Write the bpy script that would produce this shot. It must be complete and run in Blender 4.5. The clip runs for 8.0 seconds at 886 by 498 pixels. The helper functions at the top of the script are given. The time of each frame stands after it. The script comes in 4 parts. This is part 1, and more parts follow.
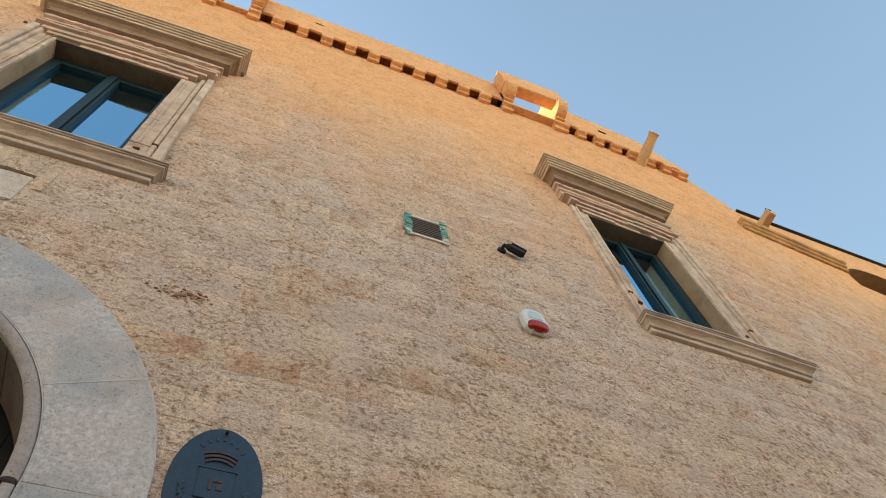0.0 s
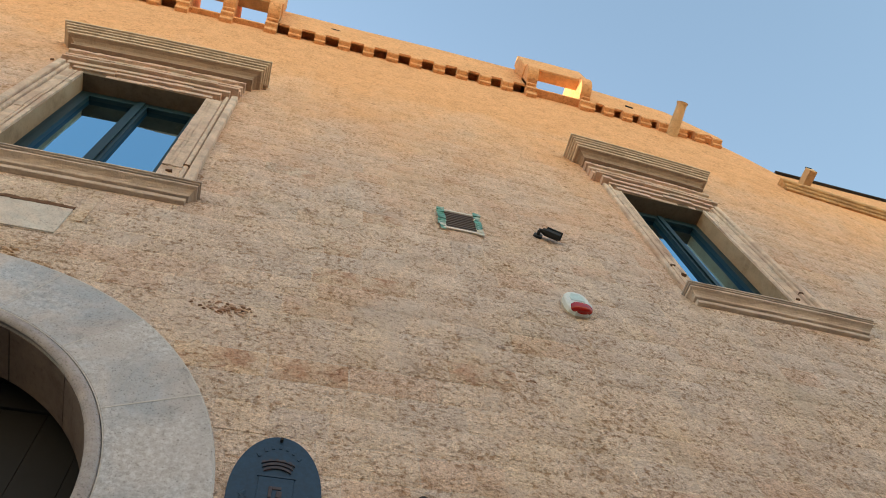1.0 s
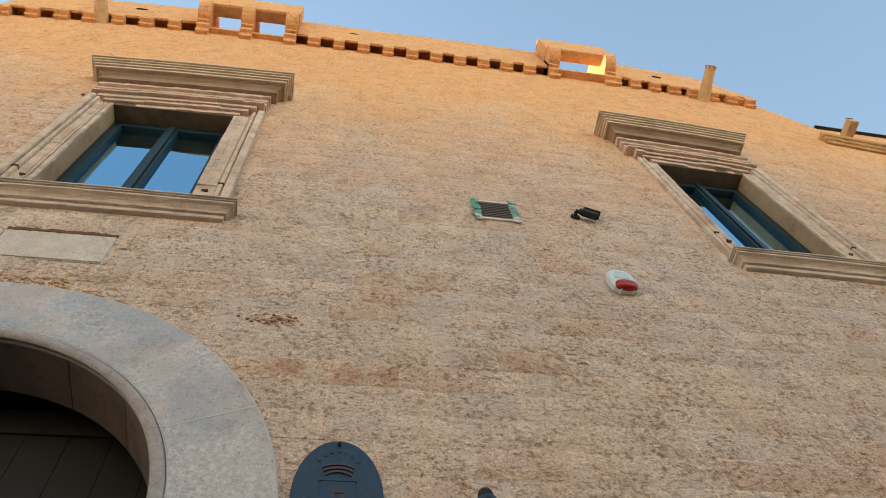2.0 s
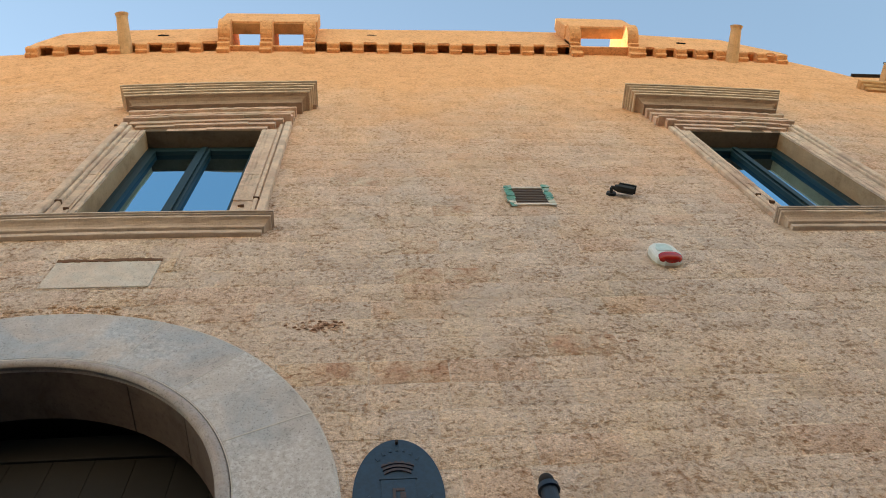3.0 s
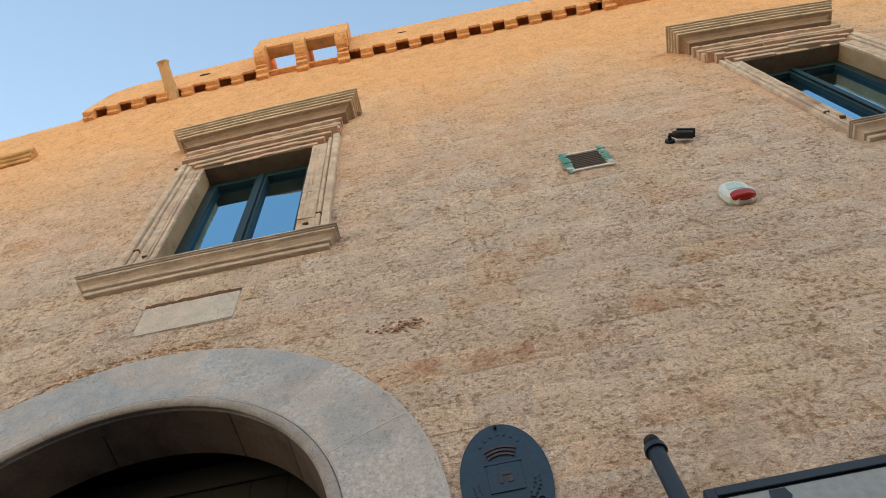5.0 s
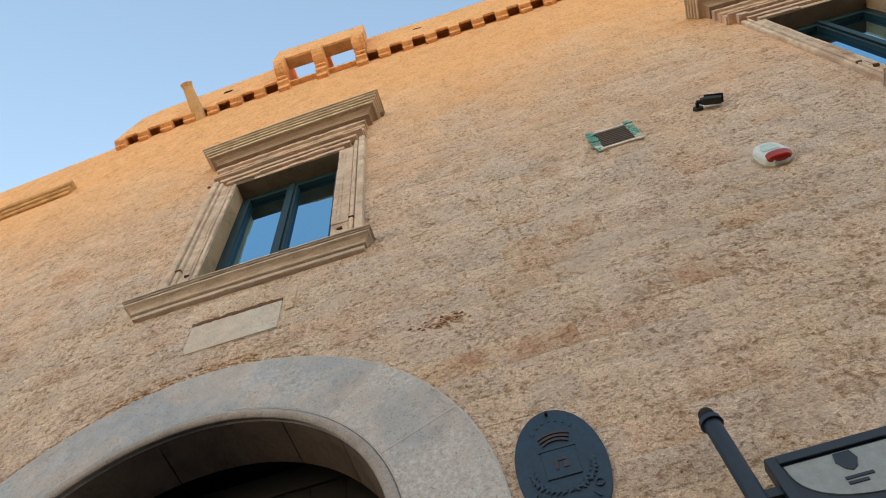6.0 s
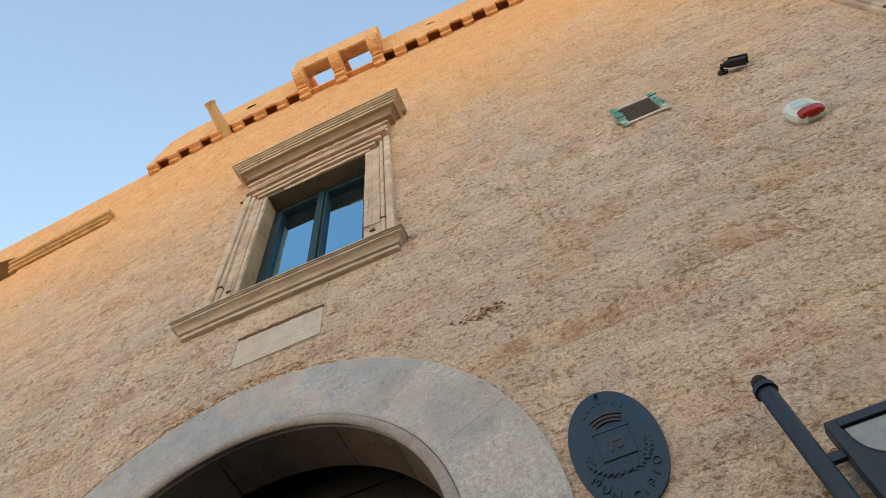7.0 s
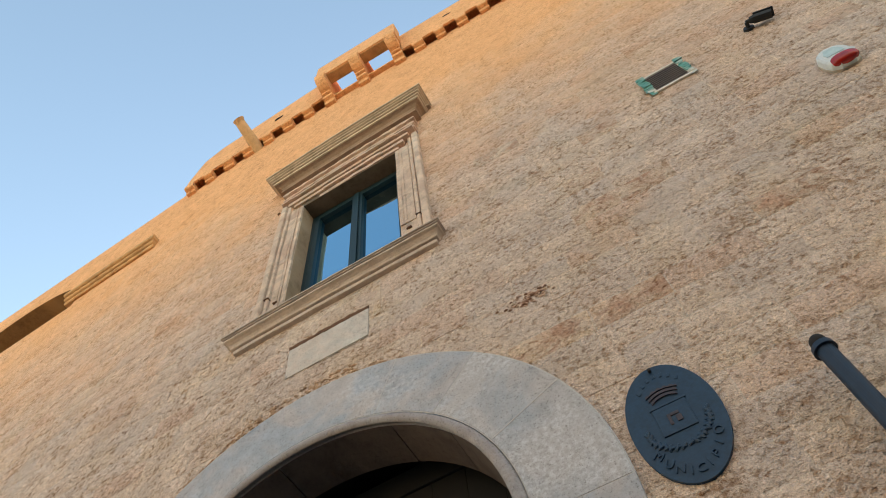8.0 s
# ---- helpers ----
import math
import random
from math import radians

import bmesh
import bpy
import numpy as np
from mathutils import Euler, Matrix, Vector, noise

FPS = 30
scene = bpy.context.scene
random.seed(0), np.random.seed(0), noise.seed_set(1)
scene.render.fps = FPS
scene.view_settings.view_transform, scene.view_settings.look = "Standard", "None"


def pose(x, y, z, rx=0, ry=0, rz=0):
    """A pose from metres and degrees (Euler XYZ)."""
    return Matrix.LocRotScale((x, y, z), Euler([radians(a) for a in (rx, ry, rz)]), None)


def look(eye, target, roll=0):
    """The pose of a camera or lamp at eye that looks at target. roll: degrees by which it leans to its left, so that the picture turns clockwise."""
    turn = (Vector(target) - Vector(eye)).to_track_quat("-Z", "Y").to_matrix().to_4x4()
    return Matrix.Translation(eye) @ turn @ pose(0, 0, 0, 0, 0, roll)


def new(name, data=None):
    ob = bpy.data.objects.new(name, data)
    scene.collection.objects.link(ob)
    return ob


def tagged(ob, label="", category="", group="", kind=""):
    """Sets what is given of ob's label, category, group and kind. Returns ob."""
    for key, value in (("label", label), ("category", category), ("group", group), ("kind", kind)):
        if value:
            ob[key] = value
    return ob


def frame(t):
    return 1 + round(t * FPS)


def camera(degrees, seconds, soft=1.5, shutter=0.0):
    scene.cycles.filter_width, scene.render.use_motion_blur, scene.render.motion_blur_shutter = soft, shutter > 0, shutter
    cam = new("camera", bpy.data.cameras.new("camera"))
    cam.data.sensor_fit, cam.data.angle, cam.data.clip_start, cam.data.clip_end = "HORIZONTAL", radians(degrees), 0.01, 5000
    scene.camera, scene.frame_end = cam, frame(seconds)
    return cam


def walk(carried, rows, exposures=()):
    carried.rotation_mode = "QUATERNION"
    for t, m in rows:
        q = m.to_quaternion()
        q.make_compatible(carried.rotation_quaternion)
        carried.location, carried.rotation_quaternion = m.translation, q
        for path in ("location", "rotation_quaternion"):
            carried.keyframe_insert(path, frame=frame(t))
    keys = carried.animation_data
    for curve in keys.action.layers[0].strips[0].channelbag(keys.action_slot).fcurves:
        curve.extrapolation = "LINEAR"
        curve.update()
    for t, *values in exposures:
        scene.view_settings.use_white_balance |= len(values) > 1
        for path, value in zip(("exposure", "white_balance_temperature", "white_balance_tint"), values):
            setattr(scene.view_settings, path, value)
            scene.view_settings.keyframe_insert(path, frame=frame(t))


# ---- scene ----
# A shaded palazzo facade seen steeply from below. The wall face is the plane y = 0, the street lies at y < 0.

# ---------------------------------------------------------------- camera
cam = camera(62.3, 8.0, soft=1.0)
PATH = [
    (0.0, pose(-0.067, -2.420, 1.493, 152.60, 5.59, -21.37)),
    (0.5, pose(-0.056, -2.419, 1.493, 152.64, 5.43, -18.49)),
    (1.0, pose(-0.045, -2.417, 1.493, 152.72, 5.47, -15.05)),
    (1.5, pose(-0.035, -2.415, 1.494, 152.78, 5.40, -11.81)),
    (3.0, pose(-0.007, -2.407, 1.497, 152.89, 5.14, -1.78)),
    (3.5, pose(0.002, -2.404, 1.498, 152.91, 5.08, 1.09)),
    (4.0, pose(0.011, -2.401, 1.500, 152.92, 5.03, 4.30)),
    (4.5, pose(0.019, -2.397, 1.502, 152.91, 4.96, 7.09)),
    (6.0, pose(0.042, -2.385, 1.508, 152.91, 4.83, 16.34)),
    (6.5, pose(0.048, -2.380, 1.511, 152.91, 4.78, 19.26)),
    (7.0, pose(0.055, -2.376, 1.513, 152.92, 4.85, 22.64)),
    (7.5, pose(0.061, -2.371, 1.516, 152.89, 4.78, 25.93)),
    (8.0, pose(0.067, -2.365, 1.519, 152.85, 4.73, 29.40)),
]
EXPOSURE, KELVIN, TINT = 1.70, 7030, 3
walk(cam, PATH, exposures=((0.0, EXPOSURE, KELVIN, TINT), (8.0, EXPOSURE, KELVIN, TINT)))

# ---------------------------------------------------------------- sky and sun
SUN_EL, SUN_AZ = 25.0, -25.0   # low sun behind the building, azimuth from +y towards +x
world = bpy.data.worlds.new("sky")
scene.world = world
world.use_nodes = True
wn = world.node_tree
sky = wn.nodes.new("ShaderNodeTexSky")
sky.sky_type = "NISHITA"
sky.sun_disc = False
sky.sun_elevation, sky.sun_rotation = radians(SUN_EL), radians(SUN_AZ)
sky.air_density, sky.dust_density, sky.ozone_density = 1.25, 0.4, 0.0
wn.nodes["Background"].inputs["Strength"].default_value = 0.110
wn.links.new(sky.outputs["Color"], wn.nodes["Background"].inputs["Color"])

sun_data = bpy.data.lights.new("sun", "SUN")
sun_data.energy, sun_data.angle, sun_data.color = 5.0, radians(0.5), (1.0, 0.80, 0.56)
sun = new("sun", sun_data)
_ca, _sa, _ce, _se = math.cos(radians(SUN_AZ)), math.sin(radians(SUN_AZ)), math.cos(radians(SUN_EL)), math.sin(radians(SUN_EL))
sun.matrix_world = look((_sa * _ce * 40, _ca * _ce * 40, _se * 40), (0, 0, 0))


# ---------------------------------------------------------------- materials
def node_mat(name, roughness=0.85, metallic=0.0):
    m = bpy.data.materials.new(name)
    m.use_nodes = True
    b = m.node_tree.nodes["Principled BSDF"]
    b.inputs["Roughness"].default_value, b.inputs["Metallic"].default_value = roughness, metallic
    if roughness > 0.82:
        b.inputs["Specular IOR Level"].default_value = 0.08   # dusty stone
    return m, m.node_tree, b


def world_coords(nt, scale=(1, 1, 1)):
    g = nt.nodes.new("ShaderNodeNewGeometry")
    mp = nt.nodes.new("ShaderNodeMapping")
    mp.inputs["Scale"].default_value = scale
    nt.links.new(g.outputs["Position"], mp.inputs["Vector"])
    return mp.outputs["Vector"]


def noise_tex(nt, vec, scale, detail=6.0, rough=0.6, dist=0.0):
    n = nt.nodes.new("ShaderNodeTexNoise")
    n.inputs["Scale"].default_value, n.inputs["Detail"].default_value = scale, detail
    n.inputs["Roughness"].default_value, n.inputs["Distortion"].default_value = rough, dist
    nt.links.new(vec, n.inputs["Vector"])
    return n.outputs["Fac"]


def ramp(nt, fac, stops):
    r = nt.nodes.new("ShaderNodeValToRGB")
    e = r.color_ramp.elements
    while len(e) < len(stops):
        e.new(0.5)
    for i, (p, c) in enumerate(stops):
        e[i].position, e[i].color = p, (*c, 1.0) if len(c) == 3 else c
    nt.links.new(fac, r.inputs["Fac"])
    return r.outputs["Color"]


def mix(nt, fac, a, b, mode="MIX"):
    m = nt.nodes.new("ShaderNodeMix")
    m.data_type, m.blend_type = "RGBA", mode
    for sock, v in ((m.inputs["Factor"], fac), (m.inputs[6], a), (m.inputs[7], b)):
        if hasattr(v, "links"):
            nt.links.new(v, sock)
        elif isinstance(v, tuple):
            sock.default_value = (*v, 1.0)
        else:
            sock.default_value = v
    return m.outputs[2]


def bump(nt, height, b, strength=0.6, distance=0.01, after=None, amount=None):
    n = nt.nodes.new("ShaderNodeBump")
    n.inputs["Strength"].default_value, n.inputs["Distance"].default_value = strength, distance
    if amount is not None:
        nt.links.new(amount, n.inputs["Strength"])
    nt.links.new(height, n.inputs["Height"])
    if after is not None:
        nt.links.new(after, n.inputs["Normal"])
    nt.links.new(n.outputs["Normal"], b.inputs["Normal"])
    return n.outputs["Normal"]


def tuff_material(name, per_island=False, base=(0.745, 0.618, 0.530), relief=1.0, stain=None, sun_glow=None):
    """Weathered tuff: tan, pitted in level streaks, some blocks reddish or greyer."""
    m, nt, b = node_mat(name, 0.95)
    v = world_coords(nt)
    vs = world_coords(nt, (1.0, 1.0, 1.2))
    if per_island:
        g = nt.nodes.new("ShaderNodeNewGeometry")
        rnd = g.outputs["Random Per Island"]
    else:
        g = nt.nodes.new("ShaderNodeObjectInfo")
        rnd = g.outputs["Random"]
    tone = ramp(nt, rnd, [(0.0, (0.92, 0.925, 0.935)), (0.25, (1.0, 1.0, 1.0)), (0.55, (1.05, 1.03, 0.99)), (0.80, (0.95, 0.93, 0.91)),
                          (0.90, (1.0, 0.95, 0.915)), (1.0, (0.94, 0.845, 0.785))])
    big = ramp(nt, noise_tex(nt, v, 0.55, 4.0, 0.6), [(0.3, (0.97, 0.96, 0.95)), (0.55, (1.0, 1.0, 1.0)), (0.75, (1.05, 1.01, 0.95))])
    mid = ramp(nt, noise_tex(nt, v, 5.5, 6.0, 0.7, 0.6), [(0.28, (0.90, 0.86, 0.82)), (0.5, (1.0, 1.0, 1.0)), (0.75, (1.08, 1.07, 1.05))])
    where = noise_tex(nt, v, 4.2, 5.0, 0.62, 0.5)
    rough_f = noise_tex(nt, vs, 25.0, 4.0, 0.62, 0.35)
    fine_f = noise_tex(nt, vs, 60.0, 3.0, 0.62, 0.2)
    lift = nt.nodes.new("ShaderNodeMath")
    lift.operation, lift.inputs[1].default_value = "MULTIPLY_ADD", 0.50
    nt.links.new(where, lift.inputs[0])
    nt.links.new(rough_f, lift.inputs[2])
    shift = nt.nodes.new("ShaderNodeMath")
    shift.operation, shift.inputs[1].default_value = "SUBTRACT", 0.238
    nt.links.new(lift.outputs[0], shift.inputs[0])
    pits = shift.outputs[0]
    # dirt in the pits and the warm shade of their hollows, both painted
    dirt_shade = ramp(nt, pits, [(0.32, (0.56, 0.445, 0.355)), (0.415, (0.84, 0.765, 0.705)), (0.49, (0.98, 0.965, 0.955)), (0.58, (1.04, 1.04, 1.04)), (0.67, (1.16, 1.16, 1.16))])
    specks = ramp(nt, fine_f, [(0.33, (0.76, 0.67, 0.60)), (0.41, (0.92, 0.885, 0.86)), (0.47, (1.0, 1.0, 1.0)), (0.58, (1.05, 1.05, 1.05)), (0.68, (1.24, 1.24, 1.24))])
    dirt_shade = mix(nt, 1.0, dirt_shade, specks, "MULTIPLY")
    coarse = noise_tex(nt, vs, 9.0, 5.0, 0.66, 0.3)
    holes_c = ramp(nt, coarse, [(0.31, (0.46, 0.33, 0.235)), (0.375, (1.0, 1.0, 1.0))])
    grain = ramp(nt, noise_tex(nt, v, 130.0, 3.0, 0.7), [(0.32, (0.78, 0.76, 0.74)), (0.5, (1.0, 1.0, 1.0)), (0.68, (1.18, 1.18, 1.18))])
    c = mix(nt, 1.0, base, tone, "MULTIPLY")
    for other in (big, mid, holes_c, dirt_shade, grain):
        c = mix(nt, 1.0, c, other, "MULTIPLY")
    smear = ramp(nt, noise_tex(nt, v, 2.3, 5.0, 0.62, 0.4), [(0.52, (0, 0, 0)), (0.66, (0.68, 0.68, 0.68))])
    c = mix(nt, smear, c, mix(nt, 1.0, (0.71, 0.588, 0.505), mid, "MULTIPLY"))
    olive = ramp(nt, noise_tex(nt, v, 1.6, 4.0, 0.6, 0.2), [(0.50, (1.0, 1.0, 1.0)), (0.66, (0.98, 0.97, 0.91))])
    c = mix(nt, 1.0, c, olive, "MULTIPLY")
    keep = None
    if sun_glow is not None:
        # warm bounced sunlight on the upper wall, painted as a tint fading unevenly lower down
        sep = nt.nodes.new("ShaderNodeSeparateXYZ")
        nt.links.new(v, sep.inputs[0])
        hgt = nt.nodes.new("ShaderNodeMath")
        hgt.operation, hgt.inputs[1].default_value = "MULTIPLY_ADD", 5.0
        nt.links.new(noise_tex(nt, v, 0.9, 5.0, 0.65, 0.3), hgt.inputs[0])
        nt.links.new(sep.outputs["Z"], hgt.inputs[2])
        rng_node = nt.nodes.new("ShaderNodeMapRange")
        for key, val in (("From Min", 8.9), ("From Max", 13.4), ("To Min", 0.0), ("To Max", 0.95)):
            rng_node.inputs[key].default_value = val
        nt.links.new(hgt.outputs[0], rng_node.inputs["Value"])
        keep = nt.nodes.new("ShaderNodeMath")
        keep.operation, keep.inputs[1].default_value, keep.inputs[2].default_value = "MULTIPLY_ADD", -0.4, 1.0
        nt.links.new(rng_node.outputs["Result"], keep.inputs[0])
        soft = mix(nt, 1.0, mix(nt, 0.5, dirt_shade, (1.0, 1.0, 1.0)), mix(nt, 0.35, holes_c, (1.0, 1.0, 1.0)), "MULTIPLY")
        c = mix(nt, rng_node.outputs["Result"], c, mix(nt, 1.0, mix(nt, 1.0, sun_glow, mid, "MULTIPLY"), soft, "MULTIPLY"))
    if stain is not None:
        patch = ramp(nt, noise_tex(nt, v, 7.0, 5.0, 0.65, 0.5), [(0.44, (0, 0, 0)), (0.62, (0.9, 0.9, 0.9))])
        c = mix(nt, patch, c, mix(nt, 1.0, stain, dirt_shade, "MULTIPLY"))
    nt.links.new(c, b.inputs["Base Color"])
    n1 = bump(nt, coarse, b, 0.9, 0.012 * relief)
    hollow = nt.nodes.new("ShaderNodeMapRange")
    hollow.interpolation_type = "SMOOTHSTEP"
    for key, val in (("From Min", 0.365), ("From Max", 0.475), ("To Min", 0.0), ("To Max", 1.0)):
        hollow.inputs[key].default_value = val
    nt.links.new(pits, hollow.inputs["Value"])
    n2 = bump(nt, hollow.outputs["Result"], b, 0.9, 0.0014 * relief, n1, keep.outputs[0] if keep else None)
    n2 = bump(nt, pits, b, 0.9, 0.0230 * relief, n2, keep.outputs[0] if keep else None)
    bump(nt, fine_f, b, 0.9, 0.0150 * relief, n2, keep.outputs[0] if keep else None)
    return m


def plain_stone(name, base, spread=0.2, scale=5.0, rough=0.8, bump_d=0.006, streak=(1, 1, 1), tint=None):
    m, nt, b = node_mat(name, rough)
    v = world_coords(nt, streak)
    a = ramp(nt, noise_tex(nt, v, scale, 7.0, 0.65, 0.5), [(0.25, tuple(1 - spread * k for k in (1.3, 1.4, 1.5))), (0.5, (1, 1, 1)), (0.78, tuple(1 + spread * k for k in (0.8, 0.7, 0.6)))])
    f = noise_tex(nt, v, scale * 9, 8.0, 0.75)
    d = ramp(nt, f, [(0.3, (0.72, 0.70, 0.68)), (0.45, (1, 1, 1)), (0.75, (1.1, 1.1, 1.1))])
    c = mix(nt, 1.0, base, a, "MULTIPLY")
    c = mix(nt, 1.0, c, d, "MULTIPLY")
    if tint is not None:
        t = ramp(nt, noise_tex(nt, v, scale * 0.35, 5.0, 0.6, 0.8), [(0.48, (0, 0, 0)), (0.66, (1, 1, 1))])
        c = mix(nt, t, c, tint)
    nt.links.new(c, b.inputs["Base Color"])
    n1 = bump(nt, noise_tex(nt, v, scale * 3, 6.0, 0.65), b, 0.7, bump_d * 2)
    bump(nt, f, b, 0.8, bump_d, n1)
    return m


def simple(name, color, rough=0.5, metallic=0.0, wear=0.12, scale=30.0, bump_d=0.0008):
    m, nt, b = node_mat(name, rough, metallic)
    v = world_coords(nt)
    f = noise_tex(nt, v, scale, 5.0, 0.6)
    w = ramp(nt, f, [(0.3, (1 - wear,) * 3), (0.7, (1 + wear,) * 3)])
    nt.links.new(mix(nt, 1.0, color, w, "MULTIPLY"), b.inputs["Base Color"])
    bump(nt, f, b, 0.4, bump_d)
    return m


# orange of the bounced sunlight, put into the upper stone's colour
SUN_GLOW = (0.79, 0.42, 0.215)
TUFF = tuff_material("tuff_block", sun_glow=SUN_GLOW)
TUFF_REST = tuff_material("tuff_rest", per_island=True, sun_glow=SUN_GLOW)
TUFF_TOP = tuff_material("tuff_parapet", per_island=True, base=(0.72, 0.455, 0.255), relief=0.6, sun_glow=SUN_GLOW)
TUFF_RED = tuff_material("tuff_red", base=(0.72, 0.58, 0.46), stain=(0.54, 0.325, 0.225))
RUBBLE = tuff_material("rubble_fill", per_island=True, base=(0.68, 0.50, 0.37))
RUBBLE_PINK = plain_stone("pink_chips", (0.62, 0.44, 0.35), 0.2, 9.0, 0.95, 0.006)
RED_MORTAR = plain_stone("red_mortar", (0.30, 0.175, 0.12), 0.2, 8.0, 0.95, 0.008)
MORTAR = tuff_material("lime_mortar", per_island=True, base=(0.755, 0.635, 0.54), relief=0.7, sun_glow=SUN_GLOW)
TRIM = plain_stone("trim_stone", (0.83, 0.645, 0.51), 0.30, 7.0, 0.9, 0.020, tint=(0.66, 0.46, 0.35))
SILL_STONE = plain_stone("sill_stone", (0.62, 0.515, 0.435), 0.2, 5.0, 0.85, 0.005, tint=(0.52, 0.41, 0.335))
FRIEZE = plain_stone("frieze_stone", (0.66, 0.465, 0.365), 0.28, 6.0, 0.9, 0.008, tint=(0.55, 0.42, 0.32))
CORNICE_STONE = plain_stone("cornice_stone", (0.63, 0.485, 0.36), 0.26, 5.0, 0.85, 0.004)
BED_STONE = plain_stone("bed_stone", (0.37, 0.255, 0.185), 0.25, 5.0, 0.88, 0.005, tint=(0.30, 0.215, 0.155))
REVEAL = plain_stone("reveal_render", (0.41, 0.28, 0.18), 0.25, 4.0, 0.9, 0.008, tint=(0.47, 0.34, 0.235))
SPOUT_STONE = plain_stone("spout_stone", (0.64, 0.42, 0.245), 0.2, 8.0, 0.9, 0.006)
STRIP_STONE = plain_stone("strip_stone", (0.56, 0.33, 0.165), 0.25, 7.0, 0.9, 0.006, tint=(0.40, 0.23, 0.12))
# niches: dark brown that paints the shade inside them
NICHE_SHADE = plain_stone("niche_shade", (0.27, 0.155, 0.075), 0.3, 4.0, 0.9, 0.008, tint=(0.36, 0.21, 0.10))


def limestone(name, base, bloom, cool, patches=1.0, start=0.49):
    """Fine grey limestone: cool clouds and dark weather streaks, pale scaly lichen patches and small pits."""
    m, nt, b = node_mat(name, 0.7)
    v = world_coords(nt)
    info = nt.nodes.new("ShaderNodeObjectInfo")
    c = mix(nt, 1.0, base, ramp(nt, info.outputs["Random"], [(0.0, (0.94, 0.95, 0.97)), (0.5, (1.0, 1.0, 1.0)), (1.0, (1.06, 1.04, 1.02))]), "MULTIPLY")
    clouds = ramp(nt, noise_tex(nt, v, 2.1, 6.0, 0.62, 0.6), [(0.44, (0, 0, 0)), (0.60, (1, 1, 1))])
    c = mix(nt, clouds, c, cool)
    tone = ramp(nt, noise_tex(nt, v, 9.0, 6.0, 0.7), [(0.3, (0.84, 0.84, 0.84)), (0.7, (1.13, 1.13, 1.13))])
    c = mix(nt, 1.0, c, tone, "MULTIPLY")
    speck = noise_tex(nt, v, 85.0, 4.0, 0.7)
    c = mix(nt, 1.0, c, ramp(nt, speck, [(0.34, (0.52, 0.50, 0.48)), (0.42, (1, 1, 1)), (0.62, (1.10, 1.10, 1.11))]), "MULTIPLY")
    stain = ramp(nt, noise_tex(nt, v, 5.2, 5.0, 0.72, 1.2), [(0.34, (0.78, 0.77, 0.78)), (0.43, (1, 1, 1))])
    c = mix(nt, 1.0, c, stain, "MULTIPLY")
    where = ramp(nt, noise_tex(nt, v, 1.9, 3.0, 0.5, 0.3), [(start, (0.03, 0.03, 0.03)), (start + 0.13, (patches,) * 3)])
    flecks = ramp(nt, noise_tex(nt, v, 34.0, 8.0, 0.8, 0.2), [(0.45, (0, 0, 0)), (0.60, (0.85, 0.85, 0.85))])
    c = mix(nt, mix(nt, 1.0, where, flecks, "MULTIPLY"), c, bloom)
    nt.links.new(c, b.inputs["Base Color"])
    n1 = bump(nt, noise_tex(nt, v, 14.0, 5.0, 0.6), b, 0.6, 0.007)
    bump(nt, speck, b, 0.7, 0.003, n1)
    return m


ARCH_STONE = limestone("arch_stone", (0.475, 0.445, 0.435), (0.74, 0.75, 0.77), (0.375, 0.41, 0.455), 0.55)
ARCH_LICHEN = limestone("arch_lichen", (0.465, 0.445, 0.44), (0.80, 0.82, 0.85), (0.385, 0.41, 0.445), 0.62, 0.43)
ROLL_STONE = limestone("roll_stone", (0.37, 0.325, 0.31), (0.50, 0.48, 0.48), (0.33, 0.305, 0.30), 0.5)
# arch underside: the shade in the archway is put into this base colour
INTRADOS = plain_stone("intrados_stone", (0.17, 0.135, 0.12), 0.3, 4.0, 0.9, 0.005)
JOINT = plain_stone("joint_mortar", (0.56, 0.55, 0.54), 0.1, 8.0, 0.9, 0.003)
SLAB_STONE = limestone("slab_stone", (0.62, 0.515, 0.43), (0.76, 0.72, 0.64), (0.58, 0.55, 0.49))
SURROUND = tuff_material("lime_patch", base=(0.70, 0.575, 0.465), relief=0.45)
PLASTER = plain_stone("street_plaster", (0.44, 0.39, 0.33), 0.12, 2.0, 0.9, 0.004)
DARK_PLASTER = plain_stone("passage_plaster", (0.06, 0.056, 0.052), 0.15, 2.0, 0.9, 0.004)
PAVING = plain_stone("paving_stone", (0.11, 0.10, 0.095), 0.2, 2.0, 0.7, 0.003)
TEAL = simple("teal_paint", (0.003, 0.022, 0.027), 0.5)
# lintel undersides: the shade under them is put into this dark colour
SOFFIT_SHADE = plain_stone("soffit_stone", (0.17, 0.125, 0.088), 0.3, 4.0, 0.9, 0.005)
BLUE_IRON = simple("blue_iron", (0.007, 0.020, 0.044), 0.45, 0.0)
WHITE_ENAMEL = simple("white_enamel", (0.30, 0.345, 0.38), 0.3)
BLACK_PLASTIC = simple("black_plastic", (0.010, 0.010, 0.011), 0.6)
SIREN_WHITE = simple("siren_white", (0.70, 0.74, 0.73), 0.4)
SIREN_BASE = simple("siren_base", (0.50, 0.42, 0.33), 0.45)
SIREN_PLATE = simple("siren_plate", (0.52, 0.66, 0.66), 0.3)
SIREN_RED = simple("siren_red", (0.36, 0.012, 0.007), 0.18)
GREEN_TAPE = plain_stone("green_tape", (0.11, 0.33, 0.26), 0.35, 22.0, 0.5, 0.001, tint=(0.50, 0.56, 0.50))
PALE_TAPE = simple("pale_tape", (0.58, 0.58, 0.50), 0.5)
